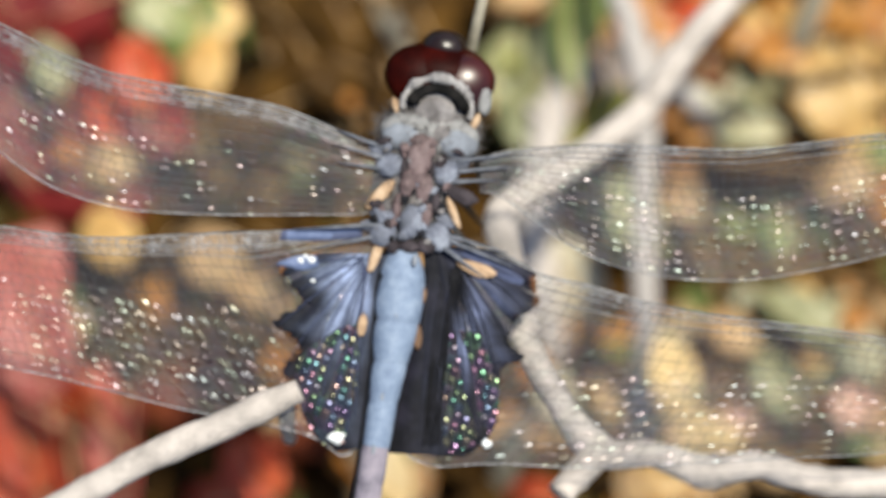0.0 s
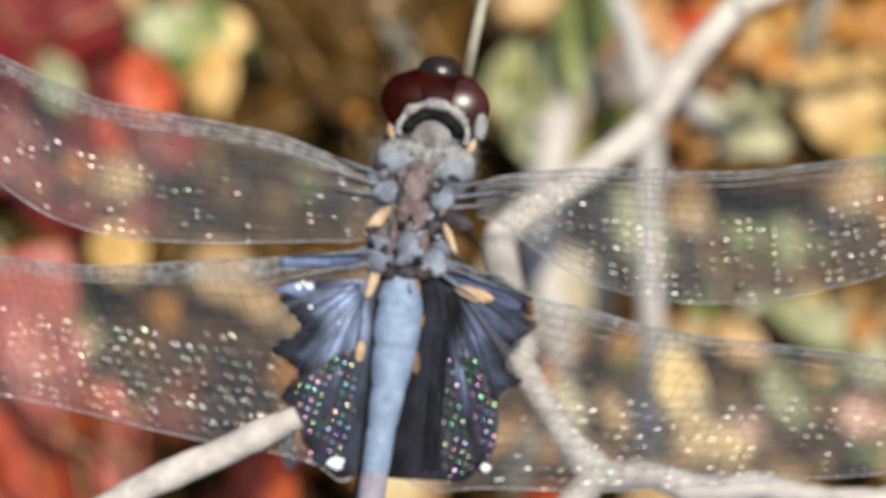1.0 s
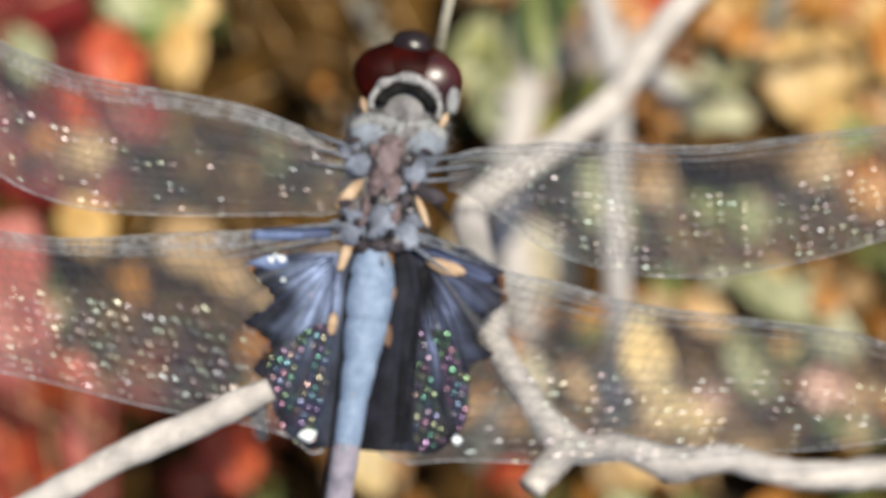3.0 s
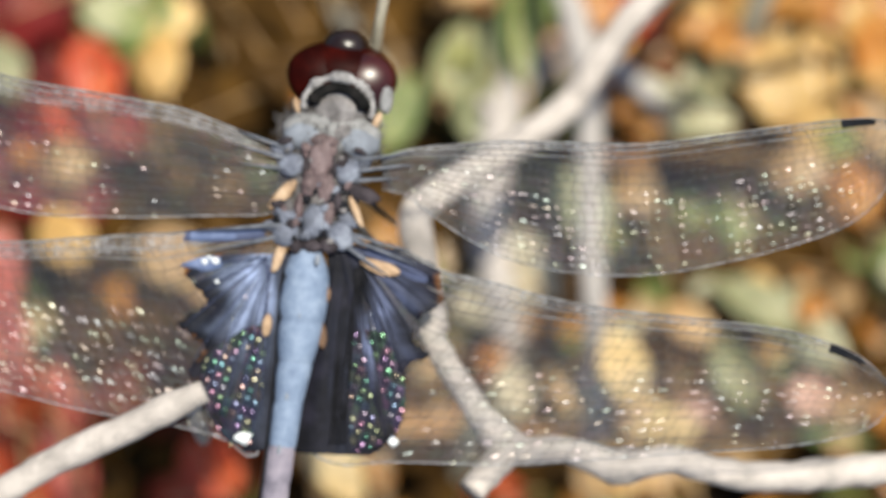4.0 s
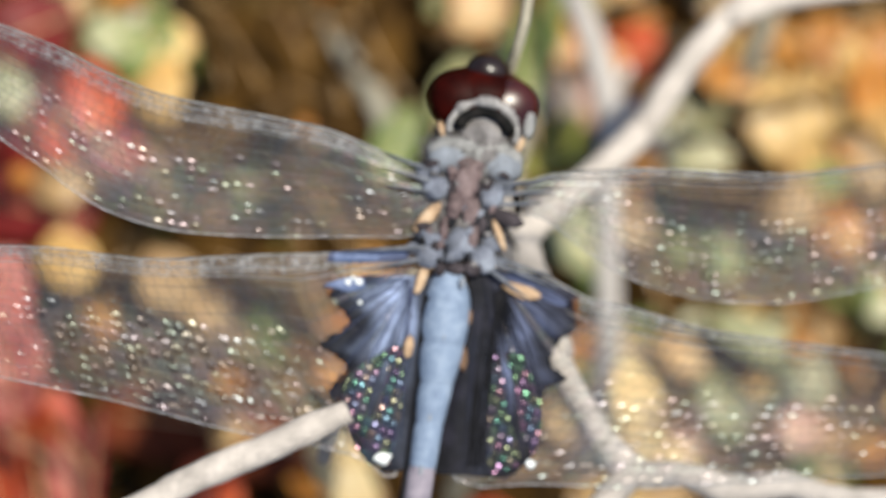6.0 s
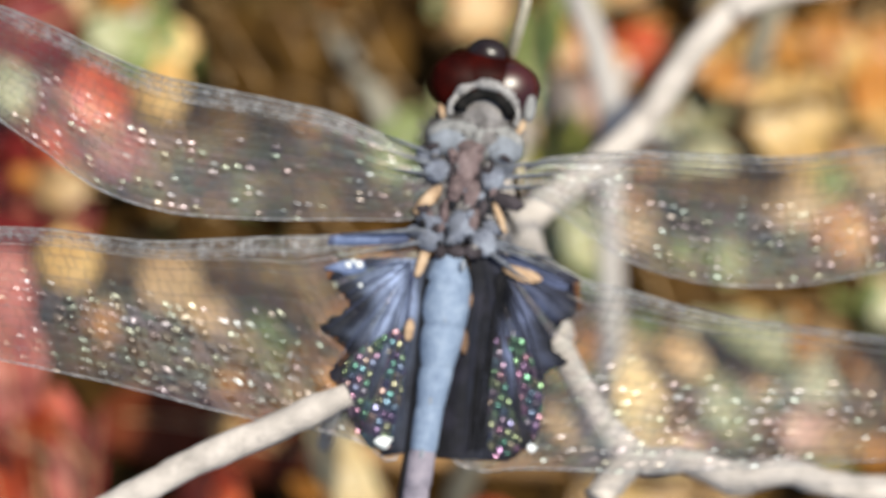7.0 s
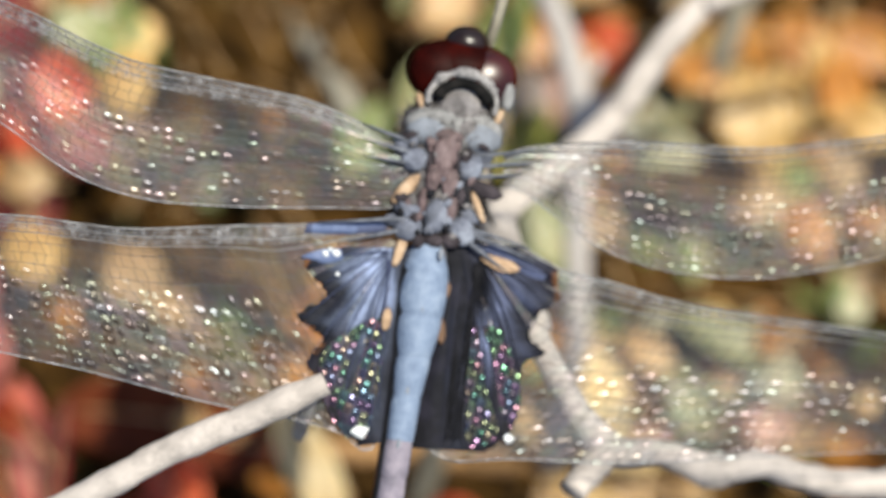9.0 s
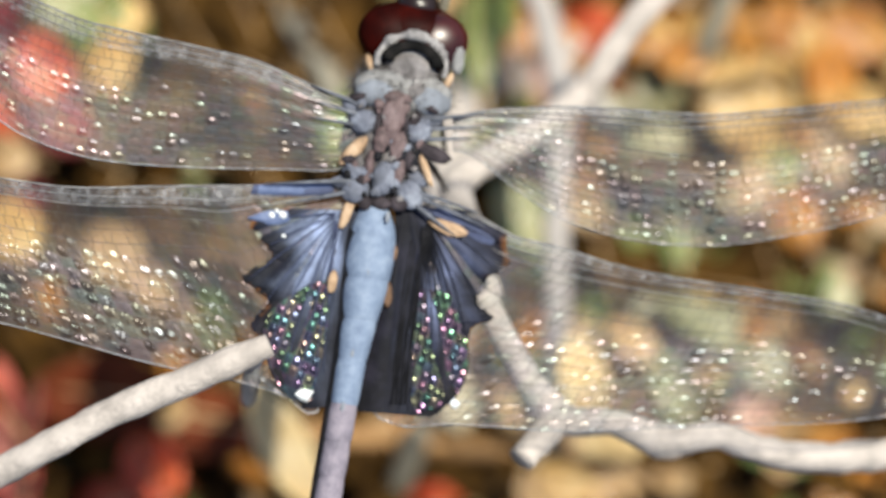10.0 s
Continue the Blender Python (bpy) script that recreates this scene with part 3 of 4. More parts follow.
def crumbs():
    """Crumbled leaves and needles that cover the soil, too many to count."""
    r = random.Random(3)
    for kind, count, label in (("brown", 2600, "dark brown crumbled leaf litter covering the soil"),
                               ("tan", 260, "scattered tan leaf crumbs on the soil"),
                               ("orange", 420, "scattered orange leaf crumbs on the soil"),
                               ("green", 300, "sparse tiny green leaves between the litter")):
        bm = bmesh.new()
        for _ in range(count):
            x, y = r.gauss(0, 62), r.gauss(0, 48)
            if kind == "orange" and x < 5:
                x += 35
            p = site(x, y, -90)
            p.z = r.uniform(0.0, 0.005)
            m = Matrix.Translation(p) @ pose(0, 0, 0, r.uniform(-35, 35), r.uniform(-35, 35), r.uniform(0, 360))
            n = 6
            length, width = r.uniform(3, 8), r.uniform(1.5, 4)
            rows = []
            for i in range(n + 1):
                s = i / n
                w = width * 0.5 * (math.sin(math.pi * s) ** 0.7 + 0.06) * r.uniform(0.8, 1.15)
                z = 1.2 * (s - 0.5) ** 2
                rows.append([bm.verts.new(m @ (Vector((u * w, (s - 0.5) * length, z + 0.25 * abs(u) * w)) / 1000)) for u in (-1, 0, 1)])
            for a, b in zip(rows, rows[1:]):
                for j in range(2):
                    bm.faces.new((a[j], a[j + 1], b[j + 1], b[j]))
        tagged(part("leaf_crumbs", bm, LEAF[kind]), label, "leaf litter", kind="stuff")


crumbs()


# ---- twigs ----
def twig(name, label, ctrl, r0, r1, steps=40, knots=(), uneven=0.22, bark=BARK):
    """A bleached twig along control points of the perch frame, its radii in millimetres, swollen at the knots."""
    root = new(name)
    pts = curve_points(ctrl, steps)
    base = site(*ctrl[0])
    root.location = base
    radii = np.linspace(r0, r1, steps)
    for at, more in knots:
        radii *= 1 + more * np.exp(-(((np.linspace(0, 1, steps) - at) / 0.035) ** 2))
    bm = bmesh.new()
    tube(bm, [site(*p) - base for p in pts], [v / 1000 for v in radii], 12, uneven, r0 * 7 + r1)
    part("stem", bm, bark, root)
    return tagged(root, label, "twig")


def side_twig(parent, name, ctrl, r0, r1, steps=16):
    bm = bmesh.new()
    base = parent.location
    tube(bm, [site(*p) - base for p in curve_points(ctrl, steps)], [v / 1000 for v in np.linspace(r0, r1, steps)], 10, 0.2, r0)
    part(name, bm, BARK, parent)


perch = twig("perch_twig", "bleached grey-white twig on which the dragonfly sits",
             [(40, 41, -62), (29.4, 26.5, -43), (25.9, 23.2, -41), (22.9, 20.2, -40), (20.5, 17.2, -39), (18.6, 14.4, -38.5), (16.8, 11.9, -39), (12.7, 8.6, -33), (9.2, 6.1, -26), (6.6, 4.3, -21), (5.1, 3.0, -18.5), (4.7, 1.8, -17), (5.1, 0.0, -15), (6.0, -3.6, -10.5), (6.9, -7.4, -7.2)],
             1.2, 1.5, 110, ((0.30, 0.22),), 0.12)
side_twig(perch, "side_branch", [(25.6, 22.6, -39.5), (29.0, 24.2, -40.5), (34, 25.2, -42), (40, 26.0, -44), (52, 27.5, -50)], 0.95, 0.6)

fork = twig("forked_twig", "bleached forked twig below the hind wing",
            [(62, -18.6, -18), (50, -19.4, -15), (38.6, -20.4, -13), (32.2, -20.2, -11.5), (26.6, -18.7, -10), (22.6, -19.4, -10), (18.0, -17.8, -9), (13.4, -17.5, -8.5), (10.0, -13.2, -7.5), (7.2, -8.4, -6.8), (6.2, -5.0, -9.0)],
            1.5, 1.05, 60, ((0.62, 0.25), (0.78, 0.35)))
side_twig(fork, "side_branch", [(13.6, -17.4, -8.5), (11.7, -19.3, -7.5), (10.1, -21.0, -6.5)], 1.35, 1.2)

stick = twig("broken_twig", "pale broken twig with a snapped end beside the wing",
             [(-62, -38, -14), (-44, -28.4, -8), (-29.8, -20.8, -1.6), (-24.6, -17.9, -0.4), (-17.5, -14.8, 1.2), (-11.2, -11.9, 1.9)],
             1.4, 1.2, 60, ((0.80, 0.08), (0.95, 0.10), (1.0, -0.25)), 0.12)
side_twig(stick, "side_branch", [(-12.4, -12.6, 1.0), (-12.7, -14.6, -3.5), (-12.9, -16.4, -9.0)], 0.8, 0.6)

stalk = twig("upright_twig", "grey weathered twig standing in the litter",
             [(6, 48, -80), (13.8, 25.5, -68), (14.8, 23.0, -67), (15.7, 20.0, -67), (16.4, 17.0, -67), (16.8, 14.0, -67), (16.9, 11.0, -67), (16.8, 8.0, -67), (16.7, -1.4, -67), (16.9, -10, -70), (16.0, -22, -84)],
             1.25, 1.25, 46, ((0.42, 0.2),), bark=GREY_BARK)
side_twig(stalk, "side_stub", [(16.4, 17.0, -67), (18.0, 18.2, -66), (18.8, 19.4, -66)], 0.7, 0.5)
pale = twig("fallen_twig", "thick pale fallen twig lying in the litter",
     [(9.6, 17.0, -80), (8.8, 14.6, -79), (7.6, 11.9, -79), (6.3, 6.3, -79), (5.9, 0.7, -80), (6.5, -5.0, -81), (7.5, -12, -86)], 1.9, 1.7, 36)
side_twig(pale, "snapped_end", [(9.55, 16.85, -80), (9.75, 17.4, -80.1), (9.9, 17.8, -80.2)], 1.75, 1.2, 6)
side_twig(pale, "side_stub", [(7.4, 11.4, -78.4), (6.2, 12.4, -77.6), (5.4, 13.2, -77)], 0.8, 0.5, 8)
twig("fallen_twig", "greyish dry stem leaning in the litter",
     [(-10.2, 23.8, -87), (-9.0, 22.2, -84), (-6.1, 17.8, -83), (-4.2, 14.0, -83), (-3.0, 10.5, -86)], 1.0, 1.35, 30, bark=DULL_BARK)
twig("fallen_twig", "slender grey stem lying low in the litter",
     [(4.5, -18, -78), (2.5, -24, -82), (0, -34, -90)], 1.2, 1.4, 20, bark=OLD_BARK)
twig("fallen_twig", "short beige stem lying in the litter",
     [(17.5, 17.6, -80), (20, 15.2, -79), (22.2, 13.2, -80), (24.5, 10.0, -83)], 1.0, 1.1, 16, bark=GREY_BARK)
twig("fallen_twig", "dull beige stem leaning over the litter",
     [(36.5, 30, -84), (34.0, 24.5, -80), (32.2, 20.0, -80), (30.8, 15.5, -85)], 1.2, 1.2, 16, bark=OLD_BARK)
twig("dry_stalk", "orange-brown dry stalk lying across the litter",
     [(-44, -15.5, -88), (-20, -18.0, -84), (0, -19.4, -83), (16, -20.4, -84), (34, -20.0, -88)], 1.3, 1.1, 40, bark=STALK)
twig("thin_stem", "thin dry stem rising past the head of the dragonfly",
     [(2.6, 15.5, -8), (2.9, 17.2, -5), (3.3, 18.7, -4), (4.0, 21.5, -4), (5.5, 30, -14), (7, 44, -60)], 0.42, 0.5, 28, bark=DULL_BARK)


# ---- the dragonfly ----
ORIGIN = Vector((-1.7, 5.4, 0.0))
fly = new("dragonfly")
fly.matrix_world = SITE @ Matrix.Translation(ORIGIN / 1000) @ pose(0, 0, 0, 0, 4.5, 0)
tagged(fly, "black-and-blue dragonfly with clear glittering wings resting on a twig", "dragonfly")
AXIS = -8.0   # lean of the body axis in the wing plane
BODY = Matrix.Rotation(radians(AXIS), 4, "Z")


def own(x, y):
    """From the perch frame to the insect's own millimetres."""
    return (x - ORIGIN.x, y - ORIGIN.y)


class Wing:
    def __init__(self, lead, trail, base, rise, camber):
        self.n = 110
        self.lead = curve_points([own(*p) for p in lead], self.n)
        self.trail = curve_points([own(*p) for p in trail], self.n)
        self.base, self.rise, self.camber = base, rise, camber

    def at(self, s, c):
        """A place on the wing: s along the span, c from the front edge to the rear edge; millimetres."""
        i = min(self.n - 2, int(s * (self.n - 1)))
        f = s * (self.n - 1) - i
        a = self.lead[i] * (1 - f) + self.lead[i + 1] * f
        b = self.trail[i] * (1 - f) + self.trail[i + 1] * f
        p = a * (1 - c) + b * c
        ramp = min(1.0, max(0.0, (s - 0.18) / 0.3)) ** 1.5
        fold = 1.1 * ramp * max(0.0, 1 - c / 0.42) ** 2 + 0.018 * math.sin(c * 38) * math.exp(-3.2 * c) * (1 - 0.6 * s)
        z = self.base + self.rise * s - self.camber * c**2.4 * (1 - 0.2 * s) * ramp + fold + 0.12 * math.sin(9 * s + 2 * c)
        return Vector((p[0], p[1], z))


def sheet(fn, ns, nc, lift=0.0, grain=lambda s, c: (s, c)):
    """A surface over s and c from 0 to 1, with grain(s, c) as its surface coordinates."""
    bm = bmesh.new()
    uv = bm.loops.layers.uv.new("grain")
    grid = [[bm.verts.new((fn(i / ns, j / nc) + Vector((0, 0, lift))) / 1000) for j in range(nc + 1)] for i in range(ns + 1)]
    for i in range(ns):
        for j in range(nc):
            f = bm.faces.new((grid[i][j], grid[i + 1][j], grid[i + 1][j + 1], grid[i][j + 1]))
            for corner, (a, b) in zip(f.loops, ((i, j), (i + 1, j), (i + 1, j + 1), (i, j + 1))):
                corner[uv].uv = grain(a / ns, b / nc)
    up = sum((f.normal.z for f in bm.faces if not f.normal_update()), 0.0)
    if up < 0:
        bmesh.ops.reverse_faces(bm, faces=bm.faces[:])
    return bm


LONG = (0.0, 0.055, 0.11, 0.17, 0.24, 0.31, 0.38, 0.45, 0.52, 0.59, 0.66, 0.73, 0.80, 0.87, 0.94, 1.0)


def wing(name, label, w, stigma, seed, frost):
    """A clear wing: membrane, long veins, cross veins and a dark cell near the tip."""
    r = random.Random(seed)
    rows = list(range(len(LONG)))
    ob = part(name, sheet(w.at, 130, 40, 0.0, lambda s, c: (s * 46 + 100 * seed, float(np.interp(c, LONG, rows)))), MEMBRANE[seed - 1], fly, label)
    for k, c in enumerate(LONG):
        front = c < 0.12
        s1 = 1.0 if front or c == 1.0 else r.uniform(0.9, 0.97)
        # every second row of the rear field has its own long vein; the rows between are joined by cross veins only
        thick, thin = (0.00011, 0.00005) if c == 0.0 else (0.00007, 0.000035) if front else (0.00006, 0.00005) if c == 1.0 else (0.00004, 0.000022) if k % 2 else (0.000024, 0.000015)
        bm = bmesh.new()
        along = np.linspace(0, s1, 60)
        wob = [0.012 * math.sin(7 * s + 9 * c) * (0 < c < 1) for s in along]
        tube(bm, [w.at(s, min(1, max(0, c + d))) / 1000 for s, d in zip(along, wob)], list(np.linspace(thick, thin, 60)), 5, 0.5 if front else 0.8 if c == 1.0 else 0.2, 3 * c + seed)
        part("long_vein", bm, RIM_VEIN if c == 1.0 else PALE_VEIN if front and frost else VEIN, ob)
    bm = bmesh.new()
    for c0, c1 in zip(LONG, LONG[1:]):
        s = 0.05
        while s < 0.97:
            s += r.uniform(0.014, 0.030) if c0 > 0.1 else r.uniform(0.014, 0.024)
            lean = r.uniform(-0.008, 0.008)
            a, b = w.at(min(1, s), c0), w.at(min(1, max(0, s + lean)), c1)
            tube(bm, [p / 1000 for p in (a, (a + b) / 2 + Vector((r.uniform(-0.06, 0.06), 0, 0)), b)], [0.000022 if c0 > 0.1 else 0.000028] * 3, 4)
    tagged(part("cross_vein_net", bm, VEIN, ob), kind="stuff")
    if frost:
        part("frosted_edge", sheet(lambda u, v: w.at(0.05 + 0.93 * u, frost * v), 120, 4, 0.05), FROST, ob, "frosted pale strip along the front edge")
    bm = sheet(lambda u, v: w.at(stigma + 0.065 * u, 0.004 + 0.085 * v), 8, 3, 0.06)
    part("wing_spot", bm, BLACK, ob, "small dark cell near the wing tip")
    return ob


FR = Wing([(3.7, 7.1), (6.0, 7.8), (10.7, 8.2), (15.9, 8.3), (24.8, 7.9), (31.3, 8.5), (37.3, 9.2), (44.4, 9.7), (47.6, 8.3)],
          [(3.7, 4.5), (5.6, 4.0), (9.3, 1.2), (13.5, -1.2), (18.7, -2.6), (24.3, -3.0), (29.4, -2.5), (37.3, -0.8), (43.4, 1.6), (47.4, 6.6)], -0.6, 0.4, 0.12)
HR = Wing([(0.8, -0.2), (4.6, -0.2), (8.7, -2.4), (12.6, -3.3), (17.3, -4.7), (22.4, -5.7), (29.4, -6.6), (37.3, -7.8), (42.9, -9.9), (45.9, -12.9)],
          [(-0.3, -1.6), (-1.5, -8.7), (-2.9, -16.2), (-0.6, -18.3), (3.6, -18.2), (7.4, -18.3), (13.0, -18.6), (20.0, -18.3), (29.4, -17.8), (37.2, -17.4), (43.4, -16.2), (46.0, -13.8)], -0.9, 0.2, 0.12)
FL = Wing([(-4.6, 8.1), (-8.1, 9.6), (-12.8, 11.5), (-17.5, 12.5), (-22.2, 13.4), (-27.0, 14.4), (-31.7, 16.3), (-36.4, 18.6), (-42.6, 20.6), (-47.4, 19.4)],
          [(-4.3, 4.2), (-5.7, 2.7), (-10.5, 2.6), (-17.5, 2.6), (-24.2, 2.9), (-28.4, 3.7), (-31.7, 4.9), (-34.6, 6.7), (-36.5, 8.2), (-41.2, 11.6), (-46.9, 18.0)], -0.6, 0.4, 0.12)
HL = Wing([(-5.0, 0.5), (-6.2, 1.4), (-12.8, 1.2), (-19.9, 1.0), (-27.0, 0.7), (-31.7, 1.1), (-36.5, 1.7), (-42.2, 1.5), (-47.0, -1.6)],
          [(-3.9, -1.6), (-5.5, -7.8), (-7.0, -17.2), (-10.0, -16.0), (-13.8, -14.9), (-18.5, -14.1), (-23.3, -13.0), (-27.0, -12.0), (-31.8, -10.8), (-36.5, -9.8), (-42.2, -8.2), (-47.0, -3.4)], -0.9, 0.2, 0.12)
CLEAR = "clear veined wing that glitters in the sun"
wing("forewing", CLEAR, FR, 0.86, 1, 0.05)
wing("forewing", CLEAR, FL, 0.86, 2, 0.15)
HIND = "clear veined hind wing with a black saddle patch"
hind_right = wing("hindwing", HIND, HR, 0.86, 3, 0.04)
hind_left = wing("hindwing", HIND, HL, 0.86, 4, 0.09)


def saddle(name, label, rows, lift, parent, material=SADDLE, roof=0.0, rise=1.0, s0=0.0, s1=1.0):
    """A patch on the wing between an inner and an outer edge; each row is inner x, y and outer x, y."""
    inner = curve_points([own(a, b) for a, b, _, _ in rows], 90)
    outer_ctrl = np.array([own(c, d) for _, _, c, d in rows])
    t = np.linspace(0, len(rows) - 1, 90)
    # the outer edge keeps its sharp teeth, a little ragged
    outer = np.stack([np.interp(t, range(len(rows)), outer_ctrl[:, k]) for k in range(2)], 1)
    if roof == 0.0:
        outer = 0.72 * outer + 0.28 * curve_points(outer_ctrl, 90)
        outer[:, 0] += 0.16 * np.sin(np.arange(90) * 2.1) * np.sin(np.arange(90) * 0.37)
        outer[:, 1] += 0.12 * np.sin(np.arange(90) * 1.3)
    else:
        outer = curve_points(outer_ctrl, 90)

    hub = (inner[0] + outer[0]) / 2 if roof else inner[0] + 0.18 * (outer[0] - inner[0]) + np.array((0.0, 1.2))

    def rib(x, y):
        """Turn and distance of a place about the root of the patch."""
        return math.atan2(x - hub[0], hub[1] - y), math.hypot(x - hub[0], y - hub[1])

    def fn(s, c):
        i = min(89, int(round(s * 89)))
        p = inner[i] * (1 - c) + outer[i] * c
        q = s0 + (s1 - s0) * s
        turn, far = rib(*p)
        fold = 0.0 if roof else 0.034 * min(far, 9.0) * (2 * abs((turn * 3.3 + 0.3) % 1.0 - 0.5) - 0.5) + 0.012 * min(far, 7.0) * math.sin(turn * 34)
        z = lift + fold - 0.08 * rise * q**2.4 + 0.03 * math.sin(c * 9 + 3 * s) + roof * math.sin(math.pi * c)
        return Vector((p[0], p[1], z))
    ob = part(name, sheet(fn, 89, 48 if roof == 0.0 else 10), material, parent, label)
    ribs = ob.data.uv_layers.new(name="rib")
    for corner in ob.data.loops:
        v = ob.data.vertices[corner.vertex_index].co * 1000
        ribs.data[corner.index].uv = rib(v.x, v.y)
    return ob


PATCH = "blue-black opaque patch at the wing base"
CELLS = "glittering lower cells of the dark patch"
PLEAT = "pleat of the dark patch with a painted blue sheen"
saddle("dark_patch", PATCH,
       [(-1.2, -0.2, 5.1, -0.4), (-1.0, -1.3, 8.7, -2.3), (-1.2, -3.1, 8.2, -3.6), (-1.5, -4.5, 8.8, -4.8), (-1.7, -5.9, 6.2, -6.5), (-1.9, -7.2, 6.0, -8.2), (-2.1, -8.2, 7.6, -9.3), (-2.4, -9.2, 5.7, -10.0), (-2.7, -10.4, 5.2, -11.1), (-3.1, -12.2, 4.9, -12.8), (-3.8, -14.6, 4.5, -15.6), (-4.5, -17.2, 2.4, -17.7)], -0.68, hind_right, SHEEN_RIGHT)
saddle("dark_patch", PATCH,
       [(-3.7, -0.7, -9.6, -0.6), (-3.8, -1.2, -13.3, -1.8), (-3.9, -2.8, -11.5, -3.7), (-3.9, -4.0, -11.0, -4.8), (-3.9, -5.0, -13.7, -6.3), (-4.1, -6.6, -11.3, -8.2), (-4.2, -8.2, -12.8, -10.3), (-4.4, -10.6, -11.3, -12.2), (-4.7, -13.0, -11.0, -13.9), (-5.0, -16.7, -8.3, -17.2)], -0.68, hind_left, SHEEN_LEFT)
saddle("glitter_field", CELLS,
       [(-6.5, -6.5, -8.0, -6.8), (-6.4, -8.0, -10.6, -8.6), (-6.4, -9.6, -11.6, -10.1), (-6.4, -11.9, -11.6, -11.9), (-6.5, -14.3, -10.9, -14.3), (-6.8, -16.4, -9.4, -16.5)], -0.62, hind_left, SADDLE, 0.06, 1.0, 0.50, 1.00)
saddle("glitter_field", CELLS,
       [(1.3, -7.0, 3.7, -7.3), (0.9, -9.1, 4.5, -9.6), (0.6, -11.5, 5.3, -11.9), (0.7, -13.8, 5.1, -14.3), (0.6, -15.9, 4.5, -15.7), (0.9, -17.3, 3.7, -16.6)], -0.60, hind_right, SADDLE, 0.06, 1.0, 0.45, 1.00)
saddle("dark_bar", "bar along the wing base with a painted blue sheen",
       [(-6.1, 1.5, -6.1, 0.7), (-8.0, 1.5, -8.0, 0.5), (-9.9, 1.4, -9.9, 0.4), (-12.7, 1.3, -13.0, 0.5)], -0.62, hind_left, SHEEN, 0.15, 1.0, 0.00, 0.02)
saddle("dark_bar", "bar along the wing base with a painted light blue sheen",
       [(-6.3, 1.6, -6.3, 1.1), (-8.5, 1.5, -8.5, 0.9), (-8.8, 1.4, -8.8, 0.5), (-12.3, 1.3, -12.4, 0.5)], -0.58, hind_left, SHEEN_PALE, 0.15, 1.0, 0.00, 0.02)
saddle("pleat", PLEAT,
       [(-9.9, -0.8, -9.7, -1.7), (-11.3, -0.8, -11.0, -2.0), (-12.4, -1.1, -12.3, -1.8), (-13.2, -1.4, -13.2, -1.6)], -0.56, hind_left, SHEEN_PALE, 0.15, 1.0, 0.00, 0.10)
saddle("pleat", PLEAT,
       [(2.1, -0.9, 2.5, -0.2), (4.2, -2.0, 4.5, -1.1), (6.0, -3.0, 6.5, -2.0), (7.2, -3.3, 7.4, -2.7)], -0.60, hind_right, SHEEN, 0.12, 1.0, 0.00, 0.15)
saddle("pleat", "dark rib of the patch",
       [(0.4, -3.0, 0.6, -3.0), (-0.3, -7.7, -0.1, -7.7), (-0.8, -12.4, -0.5, -12.4), (-1.1, -16.6, -0.8, -16.6)], -0.64, hind_right, CHARCOAL, 0.10, 1.0, 0.15, 0.95)
saddle("pleat", "dark rib of the patch",
       [(0.7, -3.3, 0.9, -3.3), (0.0, -7.7, 0.3, -7.7), (-0.5, -12.4, -0.2, -12.4), (-0.7, -16.6, -0.5, -16.6)], -0.64, hind_right, CHARCOAL, 0.10, 1.0, 0.15, 0.95)
saddle("pleat", "dark rib of the patch",
       [(1.1, -3.6, 1.3, -3.6), (0.4, -7.7, 0.6, -7.7), (-0.1, -12.4, 0.2, -12.4), (-0.4, -16.6, -0.1, -16.6)], -0.64, hind_right, CHARCOAL, 0.10, 1.0, 0.15, 0.95)
saddle("pleat", "dark rib of the patch",
       [(1.4, -3.9, 1.6, -3.9), (0.8, -7.7, 1.0, -7.7), (0.3, -12.4, 0.6, -12.4), (0.0, -16.6, 0.3, -16.6)], -0.64, hind_right, CHARCOAL, 0.10, 1.0, 0.15, 0.95)
saddle("amber_cell", "amber clear cell in the dark patch",
       [(1.7, -1.5, 2.0, -1.1), (2.5, -2.1, 3.2, -1.35), (3.7, -2.65, 4.4, -1.75), (4.9, -2.6, 5.1, -2.3)], -0.25, hind_right, TAN, 0.10, 1.0, 0.00, 0.10)
# small white domes painted in for glints on the blue fold
for x, y, r in ((-10.3, -1.15, 0.34), (-11.2, -1.2, 0.28), (-10.8, -0.85, 0.2), (-10.2, -2.9, 0.2)):
    bm = bmesh.new()
    lump(bm, (*own(x, y), -0.42), (r, r * 0.8, 0.12), 20 * x, 0.1, 3, x)
    part("glint_fleck", bm, GLEAM, hind_left, "white fleck painted as a glint on the blue fold")
# white pieces added for the sun's gleam on the rear edge
saddle("pale_fleck", "white piece painted as a gleam on the wing edge",
       [(-9.0, -15.8, -9.1, -16.0), (-8.6, -15.5, -8.5, -16.4), (-8.1, -15.5, -8.0, -16.5), (-7.5, -15.6, -7.6, -15.9)], -0.42, hind_left, GLEAM, 0.25, 1.0, 0.90, 1.00)
saddle("pale_fleck", "white piece painted as a gleam on the wing edge",
       [(3.8, -16.4, 3.8, -16.5), (4.1, -16.1, 4.1, -16.9), (4.4, -16.2, 4.5, -16.8), (4.7, -16.4, 4.7, -16.5)], -0.42, hind_right, GLEAM, 0.25, 1.0, 0.90, 1.00)


